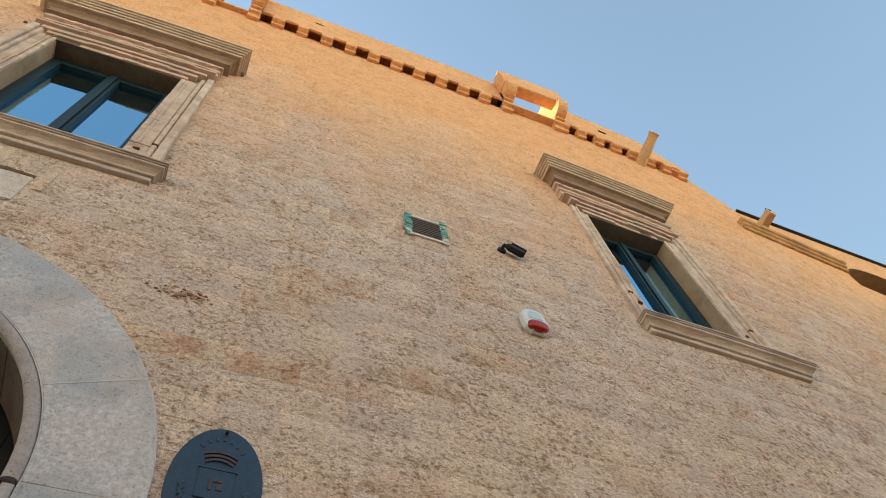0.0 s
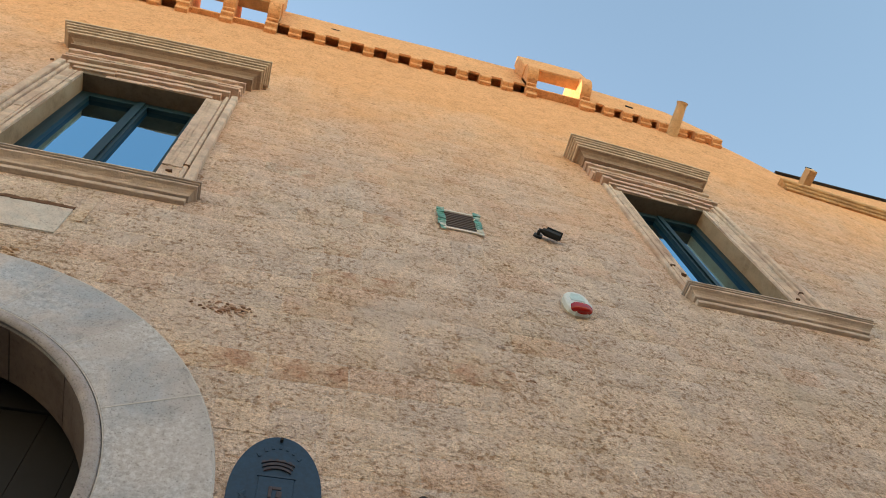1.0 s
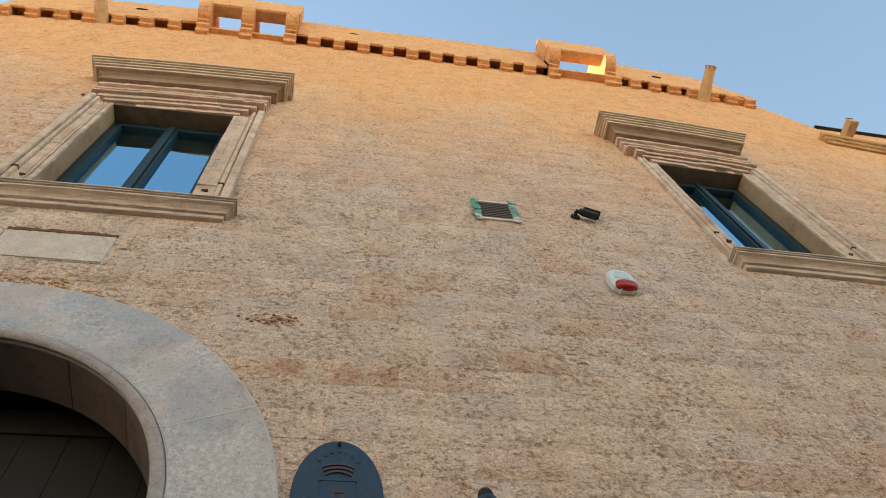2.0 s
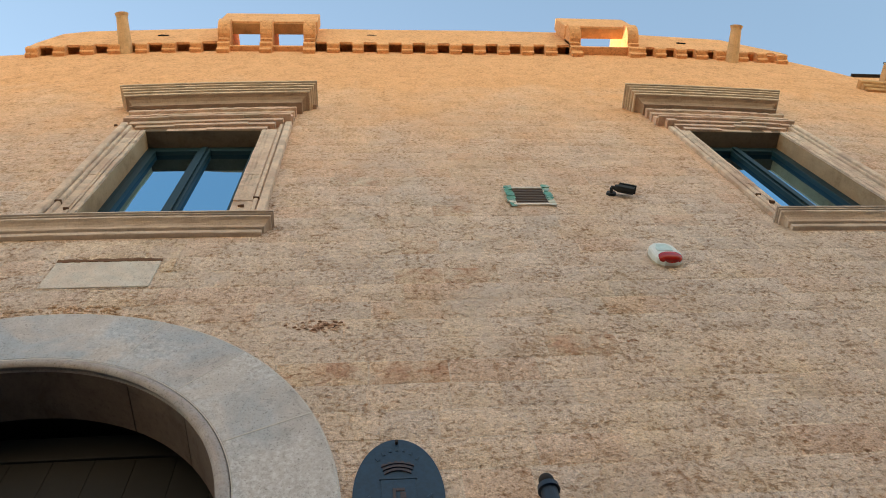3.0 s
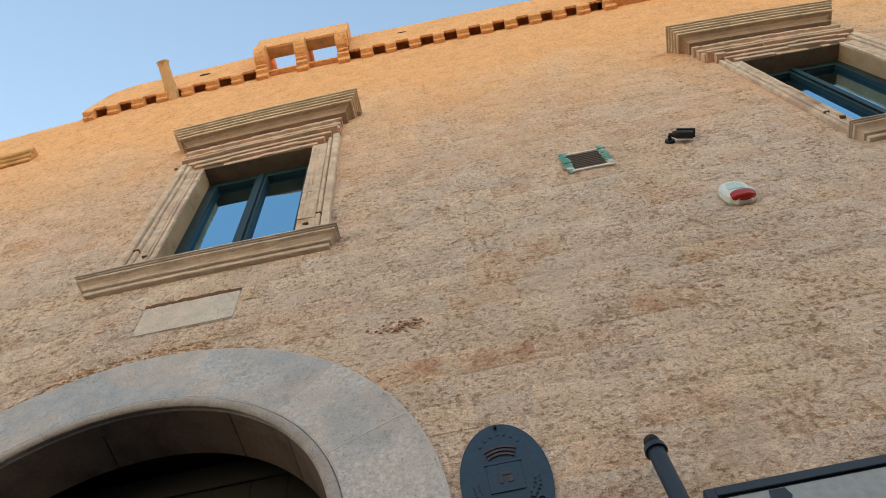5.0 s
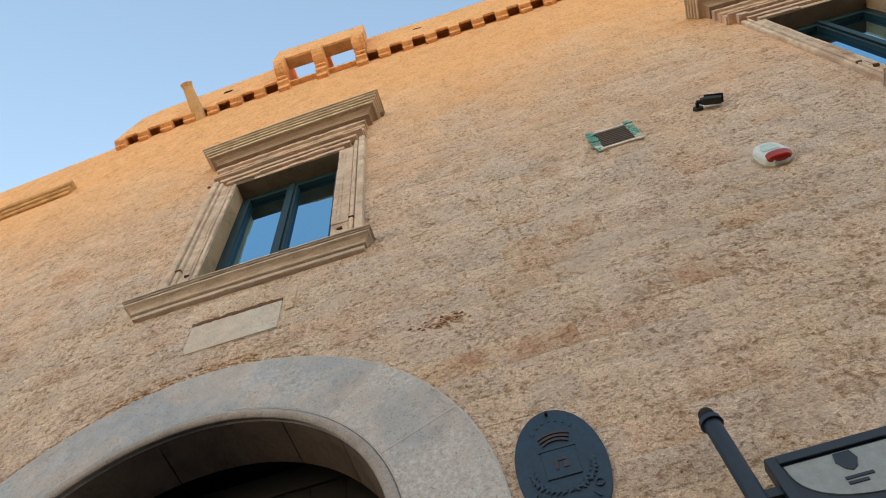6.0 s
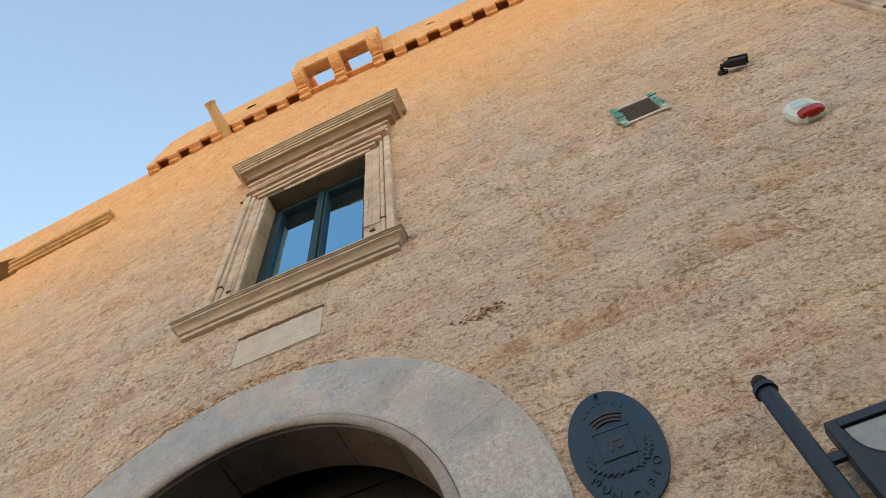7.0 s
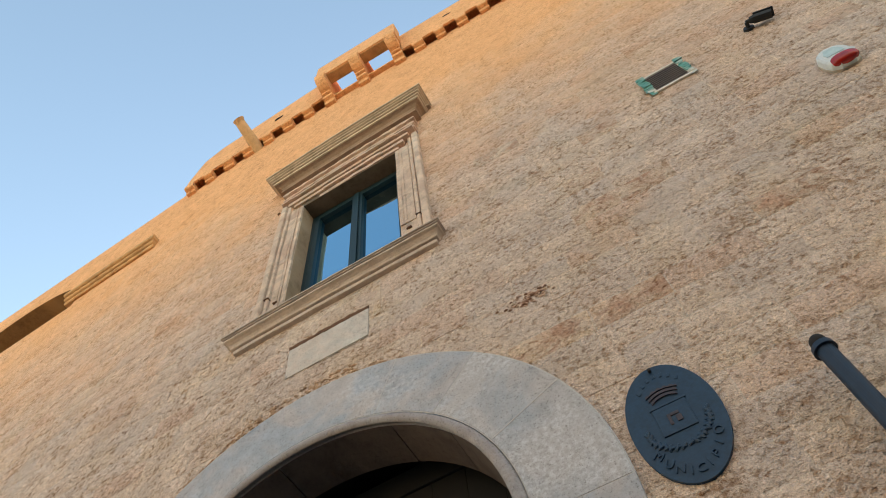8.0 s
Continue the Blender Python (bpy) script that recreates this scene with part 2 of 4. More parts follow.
CREAM_METAL = simple("cream_metal", (0.74, 0.66, 0.56), 0.5)
SLAT_BROWN = simple("slat_brown", (0.19, 0.14, 0.105), 0.5)
PLAQUE_BLUE = simple("plaque_blue", (0.009, 0.037, 0.078), 0.5, 0.0, 0.25, 40.0, 0.002)
DARK_BROWN = simple("dark_brown", (0.17, 0.095, 0.060), 0.85)
PLAQUE_WORN = simple("plaque_worn", (0.055, 0.042, 0.052), 0.6, 0.0, 0.3, 40.0, 0.002)
RUST = simple("rust_brown", (0.020, 0.016, 0.016), 0.8)
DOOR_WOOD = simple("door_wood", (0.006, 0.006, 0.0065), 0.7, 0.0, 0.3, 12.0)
DARK = simple("dark_inside", (0.02, 0.02, 0.022), 0.9)

# window glass: dark base; the bluer, brighter sky reflection is put into the mirror tint
GLASS, _nt, _b = node_mat("window_glass", 0.02)
_b.inputs["Base Color"].default_value = (0.012, 0.016, 0.02, 1)
_gl = _nt.nodes.new("ShaderNodeBsdfGlossy")
_gl.inputs["Color"].default_value, _gl.inputs["Roughness"].default_value = (0.40, 0.75, 0.97, 1), 0.015
_ms = _nt.nodes.new("ShaderNodeMixShader")
_ms.inputs[0].default_value = 0.80
_nt.links.new(_b.outputs[0], _ms.inputs[1])
_nt.links.new(_gl.outputs[0], _ms.inputs[2])
_nt.links.new(_ms.outputs[0], _nt.nodes["Material Output"].inputs["Surface"])


# ---------------------------------------------------------------- mesh helpers
def part(name, bm, material, parent=None, label="", smooth=False):
    me = bpy.data.meshes.new(name)
    bmesh.ops.recalc_face_normals(bm, faces=bm.faces)
    bm.to_mesh(me)
    bm.free()
    me.materials.append(material)
    if smooth:
        for p in me.polygons:
            p.use_smooth = True
    ob = new(name, me)
    if parent is not None:
        ob.parent = parent
    if label:
        tagged(ob, label)
    return ob


def thing(name, at=(0, 0, 0)):
    ob = new(name)
    ob.empty_display_size = 0.1
    ob.location = at
    return ob


def add_box(bm, x0, x1, y0, y1, z0, z1, bevel=0.0, jitter=0.0, rng=None):
    vs = []
    for z in (z0, z1):
        for x, y in ((x0, y0), (x1, y0), (x1, y1), (x0, y1)):
            j = [(rng.uniform(-jitter, jitter) if rng else 0.0) for _ in range(3)]
            vs.append(bm.verts.new((x + j[0], y + j[1], z + j[2])))
    fs = [(3, 2, 1, 0), (4, 5, 6, 7), (0, 1, 5, 4), (1, 2, 6, 5), (2, 3, 7, 6), (3, 0, 4, 7)]
    faces = [bm.faces.new([vs[i] for i in f]) for f in fs]
    if bevel:
        edges = list({e for f in faces for e in f.edges})
        bmesh.ops.bevel(bm, geom=edges, offset=bevel, segments=2, affect="EDGES", profile=0.6)


def add_prism(bm, poly, y0, y1):
    """A prism over an outline of (x, z) points, from y0 to y1."""
    a = [bm.verts.new((x, y0, z)) for x, z in poly]
    b = [bm.verts.new((x, y1, z)) for x, z in poly]
    bm.faces.new(a)
    bm.faces.new(b[::-1])
    for i in range(len(poly)):
        j = (i + 1) % len(poly)
        bm.faces.new((a[i], b[i], b[j], a[j]))


def add_tube(bm, p0, p1, r0, r1=None, seg=20, caps=True):
    r1 = r0 if r1 is None else r1
    p0, p1 = Vector(p0), Vector(p1)
    q = (p1 - p0).to_track_quat("Z", "Y")
    rings = []
    for p, r in ((p0, r0), (p1, r1)):
        rings.append([bm.verts.new(p + q @ Vector((r * math.cos(2 * math.pi * i / seg), r * math.sin(2 * math.pi * i / seg), 0))) for i in range(seg)])
    for i in range(seg):
        j = (i + 1) % seg
        bm.faces.new((rings[0][i], rings[0][j], rings[1][j], rings[1][i]))
    if caps:
        bm.faces.new(rings[0][::-1])
        bm.faces.new(rings[1])


def add_moulding(bm, profile, x0, x1, side=1.0, back=0.03, steps=1, wobble=0.0, rng=None):
    """A moulding along the wall with mitred returns. profile: (projection, z) from bottom to top."""
    cols = []
    for d, z in profile:
        xa, xb = x0 - d * side, x1 + d * side
        pts = [(xa, back, z), (xa, -d, z)]
        for k in range(1, steps):
            w = rng.uniform(-wobble, wobble) if rng else 0.0
            pts.append((xa + (xb - xa) * k / steps, -d + w, z + (rng.uniform(-wobble, wobble) if rng else 0.0)))
        pts += [(xb, -d, z), (xb, back, z)]
        cols.append([bm.verts.new(p) for p in pts])
    for a, b in zip(cols, cols[1:]):
        for i in range(len(a) - 1):
            bm.faces.new((a[i], a[i + 1], b[i + 1], b[i]))
    bm.faces.new(cols[0][::-1])
    bm.faces.new(cols[-1])


# ---------------------------------------------------------------- plan
ARCH_X, ARCH_Z, R_OUT, R_LINE, R_IN = -1.869, 3.672, 1.716, 1.256, 1.198
# windows: opening centre and half width, sill centre and half length, cornice centre and half length
WINDOWS = ((-1.721, 0.584, -1.775, 1.022, -1.705, 1.082), (3.955, 0.522, 4.140, 0.930, 3.935, 0.965))
WIN_Z0, WIN_Z1, SILL_TOP = 6.57, 8.93, 6.62
WING_TOP, LEDGE, PAR_TOP = 12.95, 12.80, 13.92
WING_LOW, WING_MID = 12.0, 12.36
PAR_X0, PAR_X1, PAR_Y = -5.00, 6.60, -0.130
BOX_1, BOX_2 = (-2.27, -0.84), (3.06, 4.16)
VENT = (1.178, 1.450, 6.995, 7.320)
WALL_T = 0.40
GLASS_Y = 0.195
NICHES = ((-8.45, 1.75, 11.15, 1.15), (10.75, 1.72, 10.90, 1.05))   # centre x, half width, springing, rise


def bow(x):
    """How far the old front stands back from its middle plane towards both ends."""
    d = max(0.0, abs(x - 1.0) - 2.2)
    return 0.0085 * d * d if d < 3.53 else 0.106 + 0.06 * (d - 3.53)


# ---------------------------------------------------------------- ground and surroundings
bm = bmesh.new()
add_box(bm, -300, 300, -300, 300, -0.3, 0.0)
ground = tagged(part("ground", bm, PAVING), "worn grey limestone street paving", "ground", kind="structure")

# unseen wall behind the camera, added to bounce warm sunlight onto the front
bm = bmesh.new()
add_box(bm, -40, 45, -16.5, -14.0, 0, 10.5)
tagged(part("wall_opposite", bm, PLASTER), "unseen plain plastered wall added for warm bounced light", "wall", kind="structure")

# the wall body behind the facing, with its openings
bm = bmesh.new()
holes = [(w[0] - w[1], w[0] + w[1], WIN_Z0, WIN_Z1) for w in WINDOWS]
holes += [(ARCH_X - 1.33, ARCH_X + 1.33, 0.0, ARCH_Z + 1.33), VENT]
holes += [(cx - hw, cx + hw, cz - 0.15, cz + rise) for cx, hw, cz, rise in NICHES]
xs = sorted({-18.0, 18.0, *[-12.0 + 0.5 * i for i in range(20)], *[3.5 + 0.5 * i for i in range(20)], PAR_X0, PAR_X1, *[h[0] for h in holes], *[h[1] for h in holes], *BOX_1, *BOX_2})
zs = sorted({0.0, LEDGE, WING_LOW, WING_MID, *[h[2] for h in holes], *[h[3] for h in holes]})
for xa, xb in zip(xs, xs[1:]):
    for za, zb in zip(zs, zs[1:]):
        xm, zm = (xa + xb) / 2, (za + zb) / 2
        if any(h[0] < xm < h[1] and h[2] < zm < h[3] for h in holes):
            continue
        if (zm > WING_MID and xm < PAR_X0) or (zm > WING_LOW and xm > PAR_X1):
            continue
        add_box(bm, xa, xb, 0.0022, WALL_T, za, zb)


def add_arch_fill(bm, cx, cz, a, b, y0, y1, n=32):
    """Fills the corners over an arch of half width a and rise b, up to its bounding box."""
    pts = [(cx + a * math.cos(math.pi * i / n), cz + b * math.sin(math.pi * i / n)) for i in range(n + 1)]
    for (xa, za), (xb, zb) in zip(pts, pts[1:]):
        if abs(za - cz - b) > 1e-6 or abs(zb - cz - b) > 1e-6:
            add_prism(bm, [(xa, za), (xa, cz + b), (xb, cz + b), (xb, zb)] if abs(za - cz - b) > 1e-4 and abs(zb - cz - b) > 1e-4 else
                      ([(xa, za), (xa, cz + b), (xb, zb)] if abs(zb - cz - b) <= 1e-4 else [(xa, za), (xb, cz + b), (xb, zb)]), y0, y1)


add_arch_fill(bm, ARCH_X, ARCH_Z, 1.33, 1.33, 0.0022, WALL_T)
for cx, hw, cz, rise in NICHES:
    add_arch_fill(bm, cx, cz, hw, rise, 0.0022, WALL_T)
# upper wings beside the overhanging parapet
for k in range(26):
    xa = PAR_X0 - 0.5 * k
    add_box(bm, xa - 0.5, xa, 0.0022, WALL_T, WING_MID, WING_TOP)
add_prism(bm, [(PAR_X1, WING_LOW), (7.42, WING_LOW), (6.98, 12.72), (6.78, WING_TOP), (PAR_X1, WING_TOP)], 0.0022, WALL_T)
for k in range(20):
    xa = 7.40 + 0.5 * k
    add_prism(bm, [(xa, WING_LOW), (xa + 0.5, WING_LOW), (xa + 0.5, 12.15 + 0.1 * (k + 1)), (xa, 12.15 + 0.1 * k)], 0.012, WALL_T)
niche_bm = bmesh.new()
for cx, hw, cz, rise in NICHES:
    add_box(niche_bm, cx - hw - 0.05, cx + hw + 0.05, 0.37, 0.395, cz - 0.2, cz + rise + 0.05)
wall_front = tagged(part("wall_front", bm, MORTAR), "weathered tan tuff block facade with lime mortar joints", "wall", kind="structure")
part("niche_back", niche_bm, NICHE_SHADE, wall_front, "niche back with its shade painted brown")
# thin lining added to the arch to carry the painted shade
for cx, hw, cz, rise in NICHES:
    bm = bmesh.new()
    pts = [(cx + hw * math.cos(math.pi * i / 28), cz + rise * math.sin(math.pi * i / 28)) for i in range(29)]
    for (xa, za), (xb, zb) in zip(pts, pts[1:]):
        qa, qb = [(cx + (x - cx) * 0.992, cz + (zz - cz) * 0.988) for x, zz in ((xa, za), (xb, zb))]
        add_prism(bm, [(xa, za), (xb, zb), qb, qa], 0.004, 0.37)
    part("niche_soffit", bm, NICHE_SHADE, wall_front, "niche arch lining with its shade painted brown")

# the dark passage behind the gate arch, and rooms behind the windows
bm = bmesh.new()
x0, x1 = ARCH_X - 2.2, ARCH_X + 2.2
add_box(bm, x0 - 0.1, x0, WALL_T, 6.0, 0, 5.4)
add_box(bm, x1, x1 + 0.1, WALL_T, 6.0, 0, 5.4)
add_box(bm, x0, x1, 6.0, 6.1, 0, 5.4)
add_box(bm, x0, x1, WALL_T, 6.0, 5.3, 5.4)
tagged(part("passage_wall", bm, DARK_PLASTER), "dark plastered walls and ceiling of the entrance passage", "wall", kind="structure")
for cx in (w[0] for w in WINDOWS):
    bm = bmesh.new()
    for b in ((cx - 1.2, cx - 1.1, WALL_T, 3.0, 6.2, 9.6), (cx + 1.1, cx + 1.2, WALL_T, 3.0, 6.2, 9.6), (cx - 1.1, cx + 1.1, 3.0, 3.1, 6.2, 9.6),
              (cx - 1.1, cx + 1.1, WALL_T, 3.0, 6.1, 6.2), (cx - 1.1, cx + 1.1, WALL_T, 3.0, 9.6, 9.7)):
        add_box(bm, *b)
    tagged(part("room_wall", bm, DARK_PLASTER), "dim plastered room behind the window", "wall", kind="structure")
bm = bmesh.new()
add_box(bm, -18, 18, WALL_T + 0.05, 14.0, 11.05, 11.25)
add_box(bm, -18, 18, 13.8, 14.0, 0, 11.2)
add_box(bm, -18, -17.8, WALL_T, 14.0, 0, 11.2)
add_box(bm, 17.8, 18, WALL_T, 14.0, 0, 11.2)
tagged(part("roof_terrace", bm, PLASTER), "flat plastered roof terrace behind the parapet", "roof", kind="structure")


# ---------------------------------------------------------------- parapet on corbels, with two box machicolations
parapet = tagged(thing("parapet"), "overhanging tuff parapet carried on a row of small corbels", "parapet", kind="structure")
rng = random.Random(4)
ends = ([(PAR_X0, LEDGE + 0.06), (BOX_1[0] + 0.05, LEDGE + 0.06), (BOX_1[0] + 0.05, PAR_TOP), (PAR_X0 + 0.55, PAR_TOP - 0.02), (PAR_X0 + 0.18, PAR_TOP - 0.16), (PAR_X0 + 0.03, LEDGE + 0.3)],
        [(BOX_1[1] - 0.05, LEDGE + 0.06), (BOX_2[0] + 0.05, LEDGE + 0.06), (BOX_2[0] + 0.05, PAR_TOP - 0.02), (1.7, PAR_TOP + 0.03), (0.3, PAR_TOP - 0.03), (BOX_1[1] - 0.05, PAR_TOP)],
        [(BOX_2[1] - 0.05, LEDGE + 0.06), (PAR_X1, LEDGE + 0.06), (PAR_X1 + 0.02, LEDGE + 0.16), (PAR_X1 - 0.25, LEDGE + 0.42), (5.9, PAR_TOP - 0.14), (BOX_2[1] - 0.05, PAR_TOP)])
for outline in ends:
    bm = bmesh.new()
    add_prism(bm, outline, PAR_Y, -0.098)
    x_lo, x_hi = min(p[0] for p in outline) + 0.12, max(p[0] for p in outline) - 0.12
    x_lo, x_hi = (x_lo - 0.13 if x_lo > PAR_X0 + 1 else x_lo), (x_hi + 0.13 if x_hi < PAR_X1 - 1 else x_hi)
    if outline is ends[2]:
        x_hi = PAR_X1 - 0.31
    add_box(bm, x_lo, x_hi, -0.099, 0.16, LEDGE + 0.27, LEDGE + 0.36)
    add_box(bm, x_lo - 0.002, x_hi + 0.002, 0.05, 0.15, LEDGE - 0.01, LEDGE + 0.272)
    if outline is ends[0]:
        add_box(bm, PAR_X0 + 0.006, PAR_X0 + 0.15, -0.0985, 0.15, LEDGE - 0.012, LEDGE + 0.30)
    if outline is ends[2]:
        add_box(bm, PAR_X1 - 0.312, PAR_X1 + 0.005, -0.0985, 0.15, LEDGE - 0.006, LEDGE + 0.15)
    bmesh.ops.bevel(bm, geom=[e for e in bm.edges if all(v.co.y < -0.1 for v in e.verts)], offset=0.015, segments=2, affect="EDGES")
    part("parapet_wall", bm, TUFF_TOP, parapet)


def corbel_mesh(w):
    bm = bmesh.new()
    add_prism_x(bm, [(0.02, 0.0), (-0.050, 0.0), (-0.062, 0.012), (-0.062, 0.048), (-0.118, 0.060), (-0.132, 0.072), (-0.135, 0.165), (0.02, 0.165)], -w / 2, w / 2)
    return bm


def add_prism_x(bm, poly, x0, x1):
    a = [bm.verts.new((x0, y, z)) for y, z in poly]
    b = [bm.verts.new((x1, y, z)) for y, z in poly]
    bm.faces.new(a[::-1])
    bm.faces.new(b)
    for i in range(len(poly)):
        j = (i + 1) % len(poly)
        bm.faces.new((a[i], a[j], b[j], b[i]))


first = part("corbel", corbel_mesh(0.175), TUFF_TOP, parapet)
corbel_data = first.data
bpy.data.objects.remove(first)
corbel_x = []
for start, pitch, n in ((PAR_X0 + 0.09, 0.388, 7), (BOX_1[1] + 0.265, 0.370, 10), (PAR_X1 - 0.09, -0.335, 8)):
    corbel_x += [start + pitch * k for k in range(n)]
for x in corbel_x:
    c = new("corbel", corbel_data)
    c.parent = parapet
    c.location = (x, 0.0, LEDGE - 0.102 + rng.uniform(-0.008, 0.008))
    c.scale = (rng.uniform(0.92, 1.12), rng.uniform(0.97, 1.0), 1.0)


def machicolation(xa, xb, mids, label):
    box = tagged(thing("machicolation_box"), label, "machicolation", "machicolation boxes on the parapet")
    y_f = -0.37
    bm = bmesh.new()
    add_box(bm, xa - 0.02, xb + 0.02, y_f, y_f + 0.195, LEDGE + 0.36, PAR_TOP - 0.06, 0.02)
    part("front_slab", bm, TUFF_TOP, box)
    # thin slab added below the front; its brown paints the underside's shade
    bm = bmesh.new()
    add_box(bm, xa + 0.01, xb - 0.01, y_f + 0.025, y_f + 0.19, LEDGE + 0.343, LEDGE + 0.375, 0.006, 0.003, rng)
    part("bottom_slab", bm, STRIP_STONE, box, "added brown underside slab with shade in its colour")
    for x in (xa, xb - 0.15):
        bm = bmesh.new()
        add_box(bm, x, x + 0.15, y_f + 0.19, 0.16, LEDGE + 0.02, PAR_TOP - 0.1, 0.015)
        part("side_slab", bm, TUFF_TOP, box)
    for x in mids:
        bm = bmesh.new()
        add_box(bm, x - 0.085, x + 0.085, y_f + 0.19, 0.12, LEDGE + 0.02, PAR_TOP - 0.2, 0.015)
        part("divider_slab", bm, TUFF_TOP, box)
    bm = bmesh.new()
    add_box(bm, xa + 0.165, xb - 0.165, -0.075 if mids else -0.125, 0.12, LEDGE - 0.008, LEDGE + 0.05, 0.012, 0.004, rng)
    part("threshold", bm, TUFF_TOP, box)
    for x in (xa + 0.088, xb - 0.088, *mids):
        bm = bmesh.new()
        z = LEDGE - 0.16
        prof = [(0.3, z), (-0.055, z), (-0.065, z + 0.012), (-0.065, z + 0.075), (-0.08, z + 0.09), (-0.125, z + 0.10), (-0.135, z + 0.115), (-0.135, z + 0.20), (-0.16, z + 0.215)]
        prof += [(-0.17 - 0.235 * math.sin(t), z + 0.46 - 0.23 * math.cos(t)) for t in (0.0, 0.3, 0.6, 0.9, 1.2, 1.5)]
        prof += [(-0.405, z + 0.52), (-0.30, z + 0.54), (0.3, z + 0.54)]
        add_prism_x(bm, prof, x - 0.088, x + 0.088)
        part("console", bm, TUFF_TOP, box)
    # unseen slab added to keep direct sun off the inside of this box
    if mids:
        bm = bmesh.new()
        add_box(bm, xa + 0.168, xb - 0.168, 0.145, 0.22, LEDGE - 0.006, LEDGE + 1.06, 0.01)
        part("back_slab", bm, TUFF_TOP, box)
    return box


machicolation(*BOX_1, (-1.565,), "tan stone box machicolation on three rounded consoles")
machicolation(*BOX_2, (), "tan stone box machicolation on two rounded consoles with open floor")


# dark pieces on the parapet face that paint the shade of small notches
for x, z in ((-3.19, 13.38), (0.0, 13.42), (5.03, 13.29)):
    bm = bmesh.new()
    add_prism(bm, [(x - 0.075, z - 0.020), (x + 0.04, z - 0.035), (x + 0.085, z + 0.004), (x + 0.016, z + 0.022), (x - 0.03, z + 0.05), (x - 0.07, z + 0.02)], PAR_Y - 0.003, PAR_Y + 0.02)
    part("drain_slot", bm, DARK, parapet, "dark piece painting the shade inside a notch")


# ---------------------------------------------------------------- waterspouts
def spout(base, tip, r, label, square=False):
    ob = tagged(thing("waterspout"), label, "waterspout", "waterspouts of the facade")
    bm = bmesh.new()
    b, t = Vector(base), Vector(tip)
    if square:
        add_box(bm, b.x - r, b.x + r, t.y, b.y + 0.1, b.z - r, b.z + r, 0.012)
    else:
        add_tube(bm, b + (b - t) * 0.2, b + (t - b) * 0.9, r * 1.12, r * 0.86, 18)
        add_tube(bm, b + (t - b) * 0.9, t, r * 0.86, r * 1.05, 18)
    part("pipe", bm, SPOUT_STONE, ob)
    # the pipe is solid; a dark disc paints the shade in its mouth
    bm = bmesh.new()
    d = (t - b).normalized()
    add_tube(bm, t - d * 0.02, t + d * 0.004, r * 0.7, r * 0.7, 14)
    part("bore", bm, DARK, ob)
    return ob


spout((-3.60, -0.02, 12.80), (-3.66, -0.51, 13.06), 0.092, "round tan stone waterspout jutting from the parapet")
spout((5.64, -0.02, 12.66), (5.70, -0.51, 12.86), 0.092, "round tan stone waterspout jutting from the parapet")
spout((7.62, 0.0, 11.72), (7.60, -0.31, 11.79), 0.07, "square tan stone waterspout above a broken cornice", True)

# broken cornice strips on the wings
for xa, xb, z in ((-6.85, -5.18, 11.12), (6.98, 9.05, 11.16)):
    bm = bmesh.new()
    add_moulding(bm, [(0.0, z), (0.03, z), (0.045, z + 0.02), (0.045, z + 0.05), (0.025, z + 0.065), (0.065, z + 0.08), (0.08, z + 0.10), (0.078, z + 0.13), (0.055, z + 0.145), (0.10, z + 0.16), (0.115, z + 0.18), (0.115, z + 0.23), (0.0, z + 0.26)], xa, xb, 0.3, 0.03, 40, 0.0035, rng)
    tagged(part("cornice_strip", bm, STRIP_STONE), "broken length of weathered stone cornice", "cornice", kind="structure")
bm = bmesh.new()
for k in range(20):
    xa = 7.36 + 0.5 * k
    add_prism(bm, [(xa, 12.152 + 0.1 * k), (xa + 0.5, 12.252 + 0.1 * k), (xa + 0.5, 12.287 + 0.1 * k), (xa, 12.187 + 0.1 * k)], -0.035, 0.45)
tagged(part("coping", bm, RUST), "thin dark coping on the lower wing", "coping", kind="structure")


# ---------------------------------------------------------------- gate arch
gate = tagged(thing("gate_arch", (ARCH_X, 0, 0)), "grey limestone gate arch with a rolled inner edge", "arch", kind="structure")


def ring_piece(bm, prof, a0, a1, n):
    """Sweeps (radius, y) outline round the arch centre from angle a0 to a1."""
    rows = []
    for i in range(n + 1):
        a = radians(a0 + (a1 - a0) * i / n)
        rows.append([bm.verts.new((r * math.cos(a), y, ARCH_Z + r * math.sin(a))) for r, y in prof])
    m = len(prof)
    for p, q in zip(rows, rows[1:]):
        for i in range(m):
            j = (i + 1) % m
            bm.faces.new((p[i], p[j], q[j], q[i]))
    bm.faces.new(rows[0][::-1])
    bm.faces.new(rows[-1])


joints = (0.0, 25.3, 48.0, 68.0, 82.0, 97.0, 113.0, 132.0, 155.0, 180.0)
face_prof = [(R_LINE + 0.004, 0.05), (R_LINE + 0.004, -0.020), (R_LINE + 0.010, -0.026), (R_OUT - 0.012, -0.026), (R_OUT, -0.016), (R_OUT, 0.05)]
roll_prof = [(R_LINE, 0.10), (R_LINE, -0.010)] + [(R_LINE - 0.034 + 0.034 * math.cos(a), -0.012 - 0.028 * math.sin(a)) for a in (0.3, 0.6, 0.9, 1.2, 1.57, 1.9, 2.2, 2.5, 2.8)] + [(R_IN + 0.008, 0.010), (R_IN + 0.003, 0.020), (R_IN + 0.014, 0.021), (R_IN + 0.014, 0.10)]
soffit_prof = [(R_IN, 0.022), (R_IN, 0.335), (R_IN + 0.3, 0.335), (R_IN + 0.3, 0.103), (R_IN + 0.012, 0.103), (R_IN + 0.012, 0.022)]
